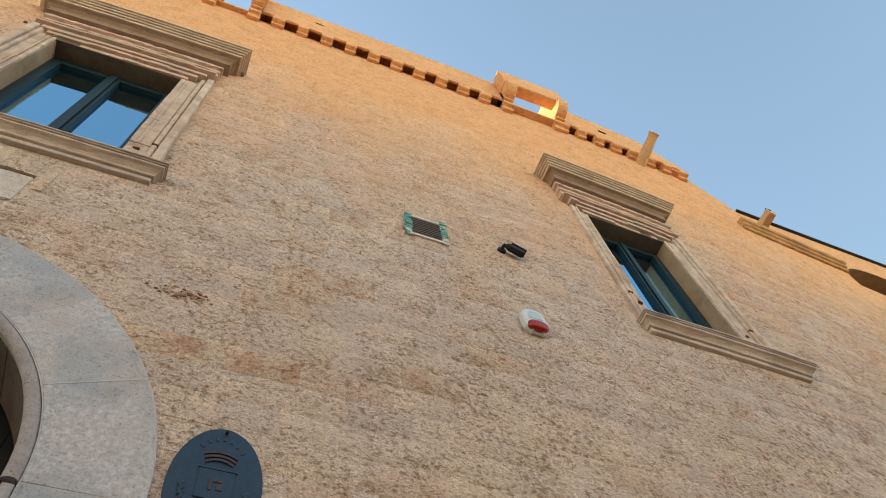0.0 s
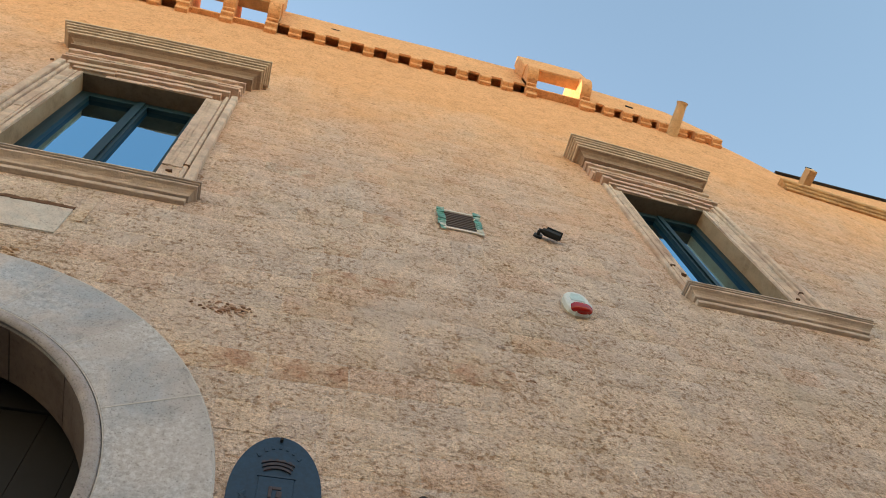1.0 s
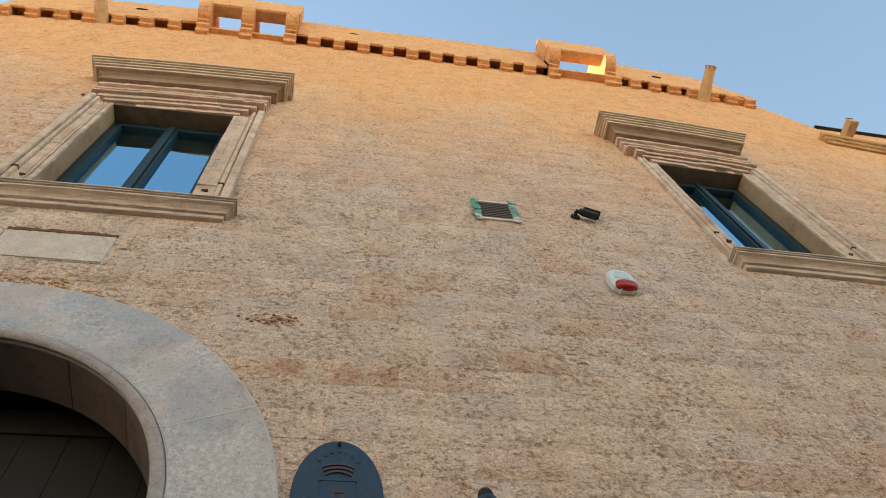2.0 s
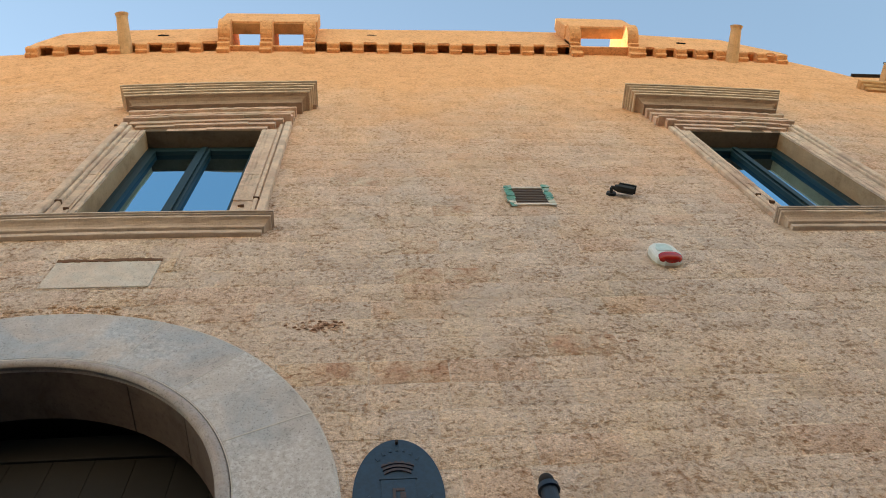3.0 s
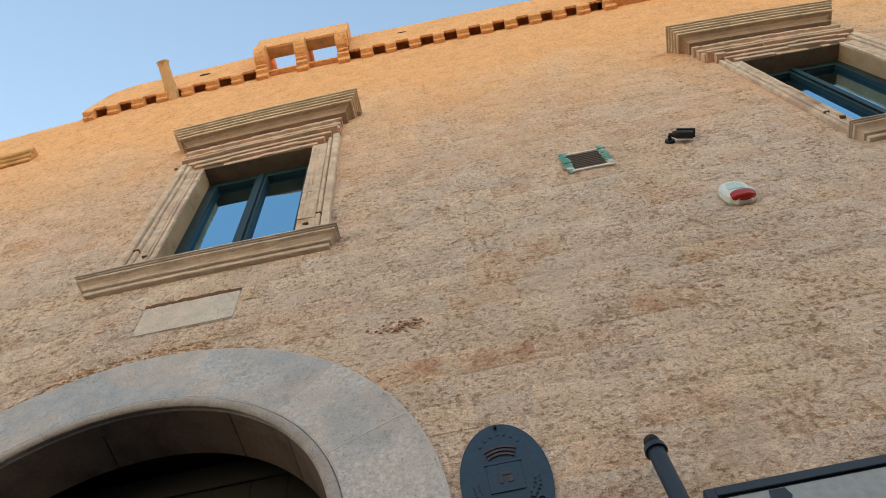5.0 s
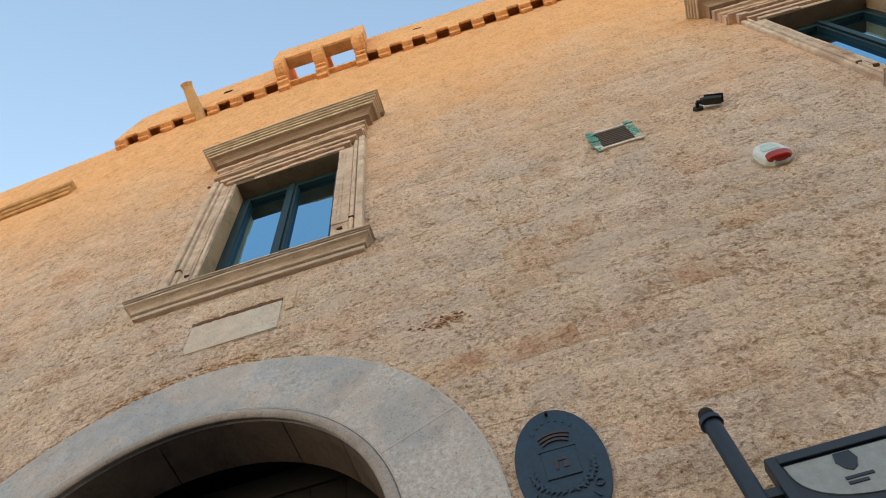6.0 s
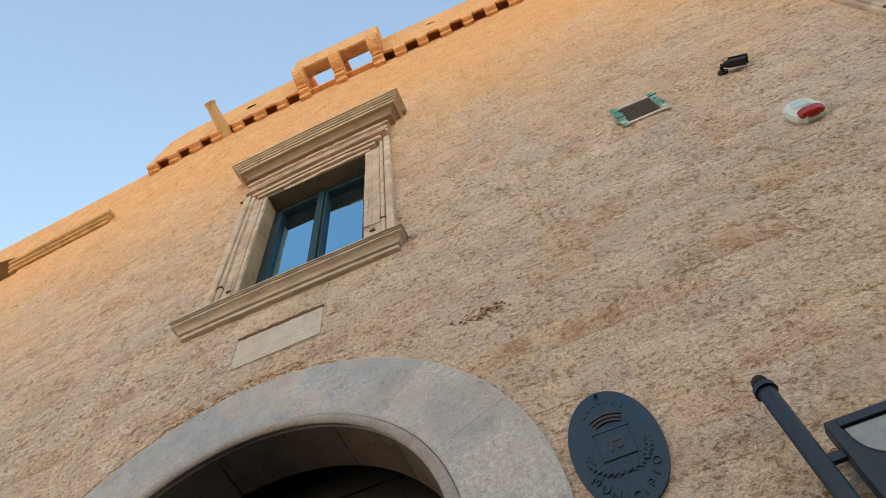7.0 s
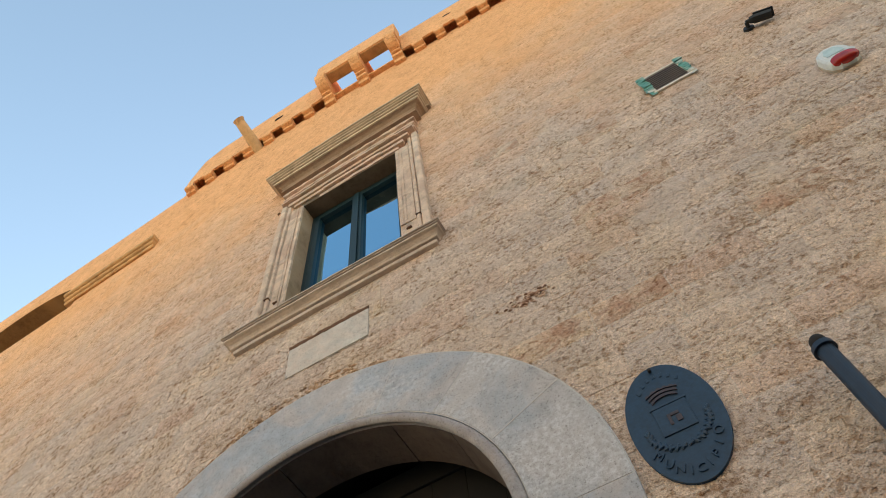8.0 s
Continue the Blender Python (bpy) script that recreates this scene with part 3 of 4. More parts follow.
for a0, a1 in zip(joints, joints[1:]):
    bm = bmesh.new()
    ring_piece(bm, face_prof, a0 + (0.07 if a0 in (25.3, 48.0, 68.0) else 0.018), a1 - (0.07 if a1 in (25.3, 48.0, 68.0) else 0.018), 8)
    part("voussoir", bm, ARCH_LICHEN if a1 < 50.0 else ARCH_STONE, gate, "grey voussoir flecked with white lichen" if a1 < 50.0 else "")
    bm = bmesh.new()
    ring_piece(bm, roll_prof, a0 + 0.05, a1 - 0.05, 8)
    part("rolled_edge", bm, ROLL_STONE, gate, "smooth pinkish grey rolled edge")
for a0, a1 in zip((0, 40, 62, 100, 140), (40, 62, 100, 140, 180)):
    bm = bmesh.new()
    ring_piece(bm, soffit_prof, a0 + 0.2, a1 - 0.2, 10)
    part("soffit_stone", bm, INTRADOS, gate, "arch underside with its shade in the colour")
bm = bmesh.new()
ring_piece(bm, [(R_LINE + 0.002, 0.04), (R_LINE + 0.002, -0.0235), (R_OUT - 0.004, -0.0235), (R_OUT - 0.004, 0.04)], -1, 181, 60)
part("joint_mortar", bm, JOINT, gate, "pale lime mortar in the joints")
for a0, half in ((25.3, 0.16), (48.0, 0.12), (68.0, 0.09)):
    bm = bmesh.new()
    ring_piece(bm, [(R_LINE + 0.012, 0.0), (R_LINE + 0.012, -0.0275), (R_OUT - 0.006, -0.0275), (R_OUT - 0.006, 0.0)], a0 - half, a0 + half, 2)
    part("joint_mortar", bm, JOINT, gate, "pale smeared mortar joint")
for sgn in (-1, 1):
    bm = bmesh.new()
    for k in range(4):
        za, zb = ARCH_Z * k / 4, ARCH_Z * (k + 1) / 4 - 0.004
        xa, xb = sorted((sgn * R_LINE, sgn * R_OUT))
        add_box(bm, xa, xb, -0.026, 0.05, za, zb, 0.004)
        xa, xb = sorted((sgn * R_IN, sgn * (R_LINE - 0.002)))
        add_box(bm, xa, xb, -0.02, 0.37, za, zb, 0.02)
    part("jamb_stone", bm, ARCH_STONE, gate)


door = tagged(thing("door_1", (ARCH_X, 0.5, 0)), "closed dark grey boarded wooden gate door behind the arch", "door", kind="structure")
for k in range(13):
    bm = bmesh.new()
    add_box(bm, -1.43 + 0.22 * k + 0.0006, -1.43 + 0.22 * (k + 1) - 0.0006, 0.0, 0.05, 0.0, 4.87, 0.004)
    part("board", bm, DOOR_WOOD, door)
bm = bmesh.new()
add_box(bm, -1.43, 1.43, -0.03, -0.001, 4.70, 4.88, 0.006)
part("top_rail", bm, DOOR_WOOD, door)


# ---------------------------------------------------------------- windows
def window(index, cx, h, sill_x, sill_half, cor_x, cor_half):
    w = tagged(thing("window_%d" % index, (cx, 0, 0)), "tall casement window with teal frames in a carved stone surround with cornice and sill", "window", kind="structure")
    r = random.Random(index)
    skew = (-0.022, 0.024)[index - 1]   # the cornice stands a little out of line with the wall
    # jambs: flat fascia, groove, raised outer bead
    for s in (-1, 1):
        f = 0.66 if index == 2 and s < 0 else 1.0   # one jamb is cut narrower
        bm = bmesh.new()
        for xa, xb, y, bev in ((0.153, 0.164, -0.010, 0.0), (0.164, 0.205, -0.040, 0.016), (0.205, 0.216, -0.012, 0.0), (0.216, 0.288, -0.056 if f == 1.0 else -0.036, 0.022)):
            a, b = sorted((s * (h + xa * f), s * (h + xb * f)))
            add_box(bm, a, b, y, 0.05, WIN_Z0 + 0.03, WIN_Z1 + xa * f * 0.9, bev * f)
        zz = WIN_Z0 + 0.03
        while zz < WIN_Z1 - 0.01:
            z2 = min(WIN_Z1, zz + r.uniform(0.10, 0.45))
            if WIN_Z1 - z2 < 0.10:
                z2 = WIN_Z1
            low = max(0.0, 1.0 - (zz - WIN_Z0) / 0.7)   # most eroded near the sill
            y = -0.022 + r.uniform(-0.003, 0.004 + 0.010 * low)
            g = 0.010 if s < 0 else 0.003   # the fine grooves are worn away on one side
            for xa, xb, dy in ((0.0, 0.040, 0.0), (0.040, 0.052, g), (0.052, 0.074, -0.002), (0.074, 0.083, g * 0.8), (0.083, 0.154, 0.0)):
                a, b = sorted((s * (h + xa * f), s * (h + xb * f)))
                add_box(bm, a, b, y + dy + r.uniform(-0.002, 0.002), 0.0, zz, z2, 0.0, 0.002, r)
            zz = z2
        a, b = sorted((s * (h + 0.225 * f), s * (h + 0.293 * f)))
        add_box(bm, a, b, -0.063 if f == 1.0 else -0.042, 0.05, WIN_Z0 + 0.03, WIN_Z0 + 0.45, 0.012)
        part("jamb", bm, TRIM, w)
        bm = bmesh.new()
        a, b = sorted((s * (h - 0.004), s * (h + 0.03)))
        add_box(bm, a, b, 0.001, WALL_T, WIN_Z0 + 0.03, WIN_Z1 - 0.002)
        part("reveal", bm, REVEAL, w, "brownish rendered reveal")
    z = WIN_Z1
    # eroded lintel: stepped fasciae, each broken into uneven lengths
    bm = bmesh.new()
    for k, (d, z0, z1) in enumerate(((0.024, z, z + 0.070), (0.050, z + 0.066, z + 0.137), (0.074, z + 0.131, z + 0.207), (0.104, z + 0.204, z + 0.25))):
        x, end = -h - 0.05 - 0.075 * k, h + 0.05 + 0.075 * k
        while x < end - 0.02:
            x2 = min(end, x + r.uniform(0.10, 0.55))
            if end - x2 < 0.08:
                x2 = end
            add_box(bm, x, x2, -d + r.uniform(-0.007, 0.009), 0.05, z0 + (r.uniform(0.0, 0.022) if k else 0.0), z1, 0.004)
            x = x2
    for v in bm.verts:
        v.co.y += skew * v.co.x
    part("lintel", bm, FRIEZE, w)
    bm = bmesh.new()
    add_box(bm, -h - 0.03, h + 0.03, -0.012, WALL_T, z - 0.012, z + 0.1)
    part("lintel_soffit", bm, SOFFIT_SHADE, w, "lintel underside with its shade in the colour")
    bm = bmesh.new()
    add_moulding(bm, [(0.0, z + 0.241), (0.070, z + 0.241), (0.072, z + 0.286), (0.052, z + 0.292), (0.054, z + 0.373), (0.074, z + 0.380), (0.076, z + 0.407), (0.056, z + 0.413), (0.056, z + 0.498), (0.086, z + 0.506), (0.090, z + 0.539), (0.070, z + 0.549), (0.070, z + 0.614), (0.0, z + 0.631)], -h - 0.235, h + 0.235, 0.8, 0.05, 30, 0.0055, r)
    for v in bm.verts:
        v.co.y += skew * v.co.x
    part("frieze", bm, FRIEZE, w, "pinkish eroded stone frieze")
    bm = bmesh.new()
    c = z + 0.628
    add_moulding(bm, [(0.090, c + 0.128), (0.194, c + 0.130), (0.200, c + 0.136), (0.200, c + 0.162), (0.170, c + 0.171), (0.216, c + 0.175), (0.220, c + 0.180), (0.220, c + 0.200), (0.188, c + 0.209), (0.236, c + 0.213), (0.240, c + 0.218), (0.240, c + 0.236), (0.208, c + 0.244), (0.256, c + 0.248), (0.259, c + 0.253), (0.259, c + 0.268), (0.228, c + 0.275), (0.275, c + 0.279), (0.277, c + 0.284), (0.277, c + 0.300), (0.0, c + 0.316)], cor_x - cx - cor_half + 0.263, cor_x - cx + cor_half - 0.263, 0.95, 0.05, 24, 0.0015, r)
    for v in bm.verts:
        v.co.y += skew * v.co.x
    part("cornice", bm, CORNICE_STONE, w, "dark weathered stepped stone cornice")
    # brownish moulding, darkened further in its colour for the shade under the cornice
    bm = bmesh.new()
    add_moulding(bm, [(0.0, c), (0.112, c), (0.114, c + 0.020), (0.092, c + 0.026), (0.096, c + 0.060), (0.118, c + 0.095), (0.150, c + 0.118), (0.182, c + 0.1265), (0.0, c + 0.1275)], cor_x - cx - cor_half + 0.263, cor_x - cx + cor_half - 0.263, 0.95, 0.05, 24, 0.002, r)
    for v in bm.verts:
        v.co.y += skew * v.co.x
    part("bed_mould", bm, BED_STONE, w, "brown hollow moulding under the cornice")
    bm = bmesh.new()
    add_moulding(bm, [(0.0, SILL_TOP - 0.168), (0.032, SILL_TOP - 0.166), (0.036, SILL_TOP - 0.159), (0.036, SILL_TOP - 0.126), (0.030, SILL_TOP - 0.120), (0.054, SILL_TOP - 0.117), (0.058, SILL_TOP - 0.112), (0.062, SILL_TOP - 0.098), (0.074, SILL_TOP - 0.083), (0.092, SILL_TOP - 0.070), (0.110, SILL_TOP - 0.063), (0.116, SILL_TOP - 0.059), (0.116, SILL_TOP - 0.041), (0.092, SILL_TOP - 0.036), (0.126, SILL_TOP - 0.031), (0.127, SILL_TOP - 0.023), (0.103, SILL_TOP - 0.020), (0.138, SILL_TOP - 0.017), (0.138, SILL_TOP - 0.003), (0.0, SILL_TOP)], sill_x - cx - sill_half + 0.104, sill_x - cx + sill_half - 0.104, 0.75, 0.05, 24, 0.002, r)
    part("window_sill", bm, SILL_STONE, w, "moulded stone sill")
    # dark brown knobs added where the jambs are chipped and broken
    for s in (-1, 1):
        f = 0.66 if index == 2 and s < 0 else 1.0
        for dx, zz in ((h + 0.185 * f, 7.09), (h + 0.085 * f, 6.96)):
            bm = bmesh.new()
            add_box(bm, s * dx - 0.022, s * dx + 0.022, -0.034 if dx < h + 0.1 else -0.052, 0.0, zz - 0.010, zz + 0.010, 0.004, 0.007, r)
            part("iron_stub", bm, DARK_BROWN, w, "small dark brown knob")
    if index == 1:
        bm = bmesh.new()
        add_box(bm, -0.83 - cx, -0.635 - cx, -0.055, 0.03, 9.745, 9.785, 0.008, 0.004, r)
        part("ledge_stone", bm, BED_STONE, w, "short projecting brown ledge stone")
        bm = bmesh.new()
        add_box(bm, -2.685 - cx, -2.655 - cx, -0.018, 0.03, 9.155, 9.18, 0.008, 0.005, r)
        part("iron_stub", bm, DARK_BROWN, w, "small dark brown knob")
    # wooden frame and casements
    zf0, zf1 = WIN_Z0 + 0.03, WIN_Z1
    bm = bmesh.new()
    for b in ((-h, -h + 0.045, zf0, zf1), (h - 0.045, h, zf0, zf1)):
        add_box(bm, b[0], b[1], GLASS_Y - 0.03, GLASS_Y + 0.05, b[2], b[3], 0.005)
    for b in ((zf0, zf0 + 0.06), (zf1 - 0.06, zf1)):
        add_box(bm, -h + 0.045, h - 0.045, GLASS_Y - 0.03, GLASS_Y + 0.05, b[0], b[1], 0.005)
    part("window_frame", bm, TEAL, w)
    for s in (-1, 1):
        xa, xb = sorted((s * 0.004, s * (h - 0.048)))
        bm = bmesh.new()
        y0, y1 = GLASS_Y - 0.035, GLASS_Y + 0.03
        za, zb = zf0 + 0.063, zf1 - 0.063
        for b in ((xa, xa + 0.058, za, zb), (xb - 0.058, xb, za, zb), (xa + 0.058, xb - 0.058, za, za + 0.08), (xa + 0.058, xb - 0.058, zb - 0.065, zb)):
            add_box(bm, b[0], b[1], y0, y1, b[2], b[3], 0.006)
        if s < 0:
            add_box(bm, -0.03, 0.03, y0 - 0.02, y0 - 0.001, za, zb, 0.006)
        sash = part("casement", bm, TEAL, w)
        bm = bmesh.new()
        add_box(bm, xa + 0.058, xb - 0.058, GLASS_Y + 0.012, GLASS_Y + 0.018, za + 0.08, zb - 0.065)
        part("pane", bm, GLASS, sash)
    return w


for n, spec in enumerate(WINDOWS):
    window(n + 1, *spec)


# ---------------------------------------------------------------- small things on the wall
# blank slab under the first window
slab = tagged(thing("stone_slab", (-1.80, 0, 5.918)), "pale blank stone slab set into the wall under a window", "slab")
bm = bmesh.new()
add_box(bm, -0.346, 0.345, -0.004, 0.03, -0.180, 0.180, 0.006)
part("slab_face", bm, SLAB_STONE, slab)
cr = random.Random(2)
for b in ((-0.385, 0.36, 0.200, 0.465), (0.362, 0.445, 0.02, 0.46)):
    bm = bmesh.new()
    add_box(bm, b[0], b[1], -0.0055, 0.02, b[2], b[3], 0.004, 0.008, cr)
    part("mortar_surround", bm, SURROUND, slab, "smooth pinkish lime mortar patch")
bm = bmesh.new()
for k in range(18):
    xa = -0.346 + 0.691 * k / 18
    add_box(bm, xa, xa + 0.040, -0.007, 0.01, 0.168 - cr.uniform(0.0, 0.006), 0.194 + cr.uniform(0.0, 0.016), 0.0, 0.003, cr)
part("open_joint", bm, DARK_BROWN, slab, "dark open joint along its top edge")


def vent():
    v = tagged(thing("wall_vent", ((VENT[0] + VENT[1]) / 2, 0, (VENT[2] + VENT[3]) / 2)), "louvred metal wall vent with torn green tape round its frame", "vent")
    w, h = (VENT[1] - VENT[0]) / 2, (VENT[3] - VENT[2]) / 2
    bm = bmesh.new()
    for b in ((-w - 0.03, -w, -h - 0.03, h + 0.03), (w, w + 0.03, -h - 0.03, h + 0.03), (-w, w, h, h + 0.03), (-w, w, -h - 0.03, -h)):
        add_box(bm, b[0], b[1], -0.018, 0.06, b[2], b[3], 0.004)
    part("vent_frame", bm, CREAM_METAL, v)
    bm = bmesh.new()
    add_box(bm, -w, w, 0.05, 0.06, -h, h)
    part("backing", bm, DARK, v)
    n = 9
    for i in range(n):
        bm = bmesh.new()
        z = -h + 2 * h * (i + 0.5) / n
        add_prism_x(bm, [(-0.016, z - 0.010), (-0.008, z - 0.012), (0.004, z + 0.004), (0.0, z + 0.008), (-0.014, z + 0.004)], -w, w)
        part("slat", bm, SLAT_BROWN, v)
    r = random.Random(3)
    for s in (-1, 1):
        for k in range(9):
            bm = bmesh.new()
            za = -h - 0.05 + (2 * h + 0.08) * k / 9
            zb = za + (2 * h + 0.08) / 9 * r.uniform(0.8, 1.5)
            xa, xb = sorted((s * (w + r.uniform(-0.004, 0.010)), s * (w + r.uniform(0.045, 0.070))))
            add_box(bm, xa, xb, -0.021 - 0.0007 * k, -0.0185, za, zb, 0.0, 0.009, r)
            pale = r.random() < 0.3
            part("tape", bm, PALE_TAPE if pale else GREEN_TAPE, v, "torn pale tape backing" if pale else "torn green masking tape")
    return v


vent()


def siren():
    s = tagged(thing("alarm_siren", (2.070, 0, 5.995)), "white burglar alarm siren with a red flasher lens", "siren")
    bm = bmesh.new()
    outline = [(-0.040, -0.116), (0.046, -0.116), (0.084, -0.085), (0.093, -0.030), (0.094, 0.050), (0.078, 0.098), (0.045, 0.130), (0.0, 0.142), (-0.045, 0.130), (-0.078, 0.098), (-0.094, 0.050), (-0.093, -0.030), (-0.080, -0.080)]
    add_prism(bm, outline, -0.016, 0.02)
    part("base", bm, SIREN_BASE, s, "cream plastic base")
    bm = bmesh.new()
    add_prism(bm, [(x * 0.97, z * 0.97) for x, z in outline], -0.066, -0.015)
    bmesh.ops.bevel(bm, geom=[e for e in bm.edges if all(v.co.y < -0.05 for v in e.verts)], offset=0.026, segments=3, affect="EDGES", profile=0.55)
    part("housing", bm, SIREN_WHITE, s)
    bm = bmesh.new()
    add_prism(bm, [(-0.050, 0.004), (0.050, 0.004), (0.052, 0.045), (0.030, 0.092), (-0.030, 0.092), (-0.052, 0.045)], -0.0695, -0.064)
    part("front_plate", bm, SIREN_PLATE, s, "pale bluish front plate")
    bm = bmesh.new()
    bmesh.ops.create_uvsphere(bm, u_segments=28, v_segments=14, radius=1.0)
    for v in bm.verts:
        v.co = [math.copysign(abs(c) ** 0.84, c) * k for c, k in zip(v.co, (0.078, 0.036, 0.050))]
    bmesh.ops.translate(bm, vec=(0.006, -0.052, -0.066), verts=bm.verts)
    part("lens", bm, SIREN_RED, s, "glossy red lens", smooth=True)
    s.scale = (1.12, 1.05, 1.12)
    return s


siren()


def cctv():
    c = tagged(thing("security_camera", (2.040, 0, 7.200)), "small black bullet security camera on a wall bracket", "camera")
    bm = bmesh.new()
    add_tube(bm, (0, 0.02, 0), (0, -0.022, 0), 0.045, 0.04, 24)
    part("base", bm, BLACK_PLASTIC, c)
    bm = bmesh.new()
    add_tube(bm, (0, -0.02, 0), (0.0, -0.062, 0.006), 0.016, 0.016, 14)
    add_tube(bm, (-0.005, -0.062, 0.006), (0.05, -0.064, 0.0), 0.018, 0.016, 14)
    part("arm", bm, BLACK_PLASTIC, c)
    bm = bmesh.new()
    add_tube(bm, (0.022, -0.067, -0.002), (0.048, -0.066, -0.014), 0.026, 0.034, 8)
    add_tube(bm, (0.048, -0.066, -0.014), (0.170, -0.061, -0.072), 0.038, 0.038, 8)
    part("body", bm, BLACK_PLASTIC, c)
    bm = bmesh.new()
    add_box(bm, -0.066, 0.082, -0.040, 0.040, 0.030, 0.044, 0.005)
    hood = part("hood", bm, BLACK_PLASTIC, c)
    hood.matrix_basis = Matrix.Translation((0.109, -0.0635, -0.043)) @ (Vector((0.122, 0.005, -0.058)).to_track_quat("X", "Z").to_matrix().to_4x4())
    bm = bmesh.new()
    add_tube(bm, (0.1695, -0.0610, -0.0718), (0.174, -0.0608, -0.0738), 0.028, 0.026, 20)
    part("lens", bm, DARK, c)
    return c


cctv()


def letter(ch, size, depth):
    """One letter of the built-in font as a mesh, standing in the x-z plane and facing -y."""
    cu = bpy.data.curves.new("letter", "FONT")
    cu.body, cu.size, cu.extrude, cu.align_x, cu.align_y = ch, size, depth, "CENTER", "CENTER"
    tmp = bpy.data.objects.new("letter", cu)
    scene.collection.objects.link(tmp)
    me = bpy.data.meshes.new_from_object(tmp.evaluated_get(bpy.context.evaluated_depsgraph_get()))
    bpy.data.objects.remove(tmp)
    me.transform(Matrix.Rotation(radians(90), 4, "X"))
    return me


def plaque():
    p = tagged(thing("oval_plaque", (0.087, 0.014, 3.843)), "dark blue oval metal plaque with raised arms and word MUNICIPIO", "plaque")
    bm = bmesh.new()
    n = 64
    pts = [(0.195 * math.cos(2 * math.pi * i / n), 0.325 * math.sin(2 * math.pi * i / n)) for i in range(n)]
    add_prism(bm, pts, -0.030, 0.02)
    bmesh.ops.bevel(bm, geom=[e for e in bm.edges if all(v.co.y < -0.025 for v in e.verts)], offset=0.008, segments=2, affect="EDGES")
    part("plate", bm, PLAQUE_BLUE, p)
    bm = bmesh.new()
    add_box(bm, -0.074, 0.074, -0.036, -0.029, -0.070, 0.080, 0.003)
    shield = part("shield", bm, PLAQUE_BLUE, p)
    bm = bmesh.new()
    for b in ((-0.026, -0.012, -0.030, 0.030), (-0.012, 0.026, 0.014, 0.030), (0.006, 0.030, -0.026, 0.008)):
        add_box(bm, b[0], b[1], -0.040, -0.035, b[2], b[3], 0.003)
    part("charge", bm, PLAQUE_WORN, shield, "worn reddish plain heraldic shape")
    bm = bmesh.new()
    add_box(bm, -0.082, 0.082, -0.037, -0.029, 0.082, 0.092, 0.003)
    part("chief_bar", bm, PLAQUE_BLUE, shield)
    # crown: three arched bands, the top one notched
    for k in range(3):
        bm = bmesh.new()
        z0, hw = 0.112 + 0.021 * k, 0.058 + 0.007 * k
        for i in range(10):
            x0, x1 = -hw + 2 * hw * i / 10, -hw + 2 * hw * (i + 1) / 10
            za, zb = (z0 + 0.020 * (1 - (x / hw) ** 2) for x in (x0, x1))
            t = 0.013 if k < 2 or i % 2 == 0 else 0.007
            add_prism(bm, [(x0, za), (x1, zb), (x1, zb + t), (x0, za + t)], -0.037, -0.029)
        part("crown_band", bm, PLAQUE_WORN, p, "worn reddish crown band")
    r = random.Random(8)
    for sgn in (-1, 1):
        for k in range(16):
            a = radians(-82 + 88 * k / 15)
            cx, cz = sgn * 0.128 * math.cos(a), -0.03 + 0.115 * math.sin(a)
            bm = bmesh.new()
            bmesh.ops.create_icosphere(bm, subdivisions=1, radius=1.0)
            tilt = -sgn * (math.pi / 2 - a) + (0.6 if k % 2 else -0.6)
            bm.transform(Matrix.Translation((cx + r.uniform(-0.004, 0.004), -0.031, cz)) @ Matrix.Rotation(tilt, 4, "Y") @ Matrix.Diagonal((0.023, 0.009, 0.010, 1)))
            part("laurel_leaf", bm, PLAQUE_BLUE, p)
    for k, ch in enumerate("MUNICIPIO"):
        a = radians(-90 + (k - 4) * 14.5)
        ob = new("raised_letter", letter(ch, 0.055, 0.004))
        ob.data.materials.append(PLAQUE_BLUE)
        ob.parent = p
        ob.matrix_basis = Matrix.Translation((0.150 * math.cos(a), -0.032, 0.270 * math.sin(a))) @ Matrix.Rotation(-(a + math.pi / 2) * 0.8, 4, "Y")
    for k in range(7):
        a = radians(90 + (k - 3) * 13)
        bm = bmesh.new()
        add_box(bm, -0.007, 0.007, -0.0335, -0.029, -0.011, 0.011, 0.002)
        ob = part("raised_bar", bm, PLAQUE_BLUE, p)
        ob.matrix_basis = Matrix.Translation((0.14 * math.cos(a), 0, 0.262 * math.sin(a))) @ Matrix.Rotation(-(a - math.pi / 2) * 0.8, 4, "Y")
    bm = bmesh.new()
    add_tube(bm, (0, 0, 0.300), (0, -0.05, 0.298), 0.006, 0.008, 10)
    part("fixing_pin", bm, RUST, p)
    p.scale = (1.03, 1.0, 1.075)
    return p


plaque()


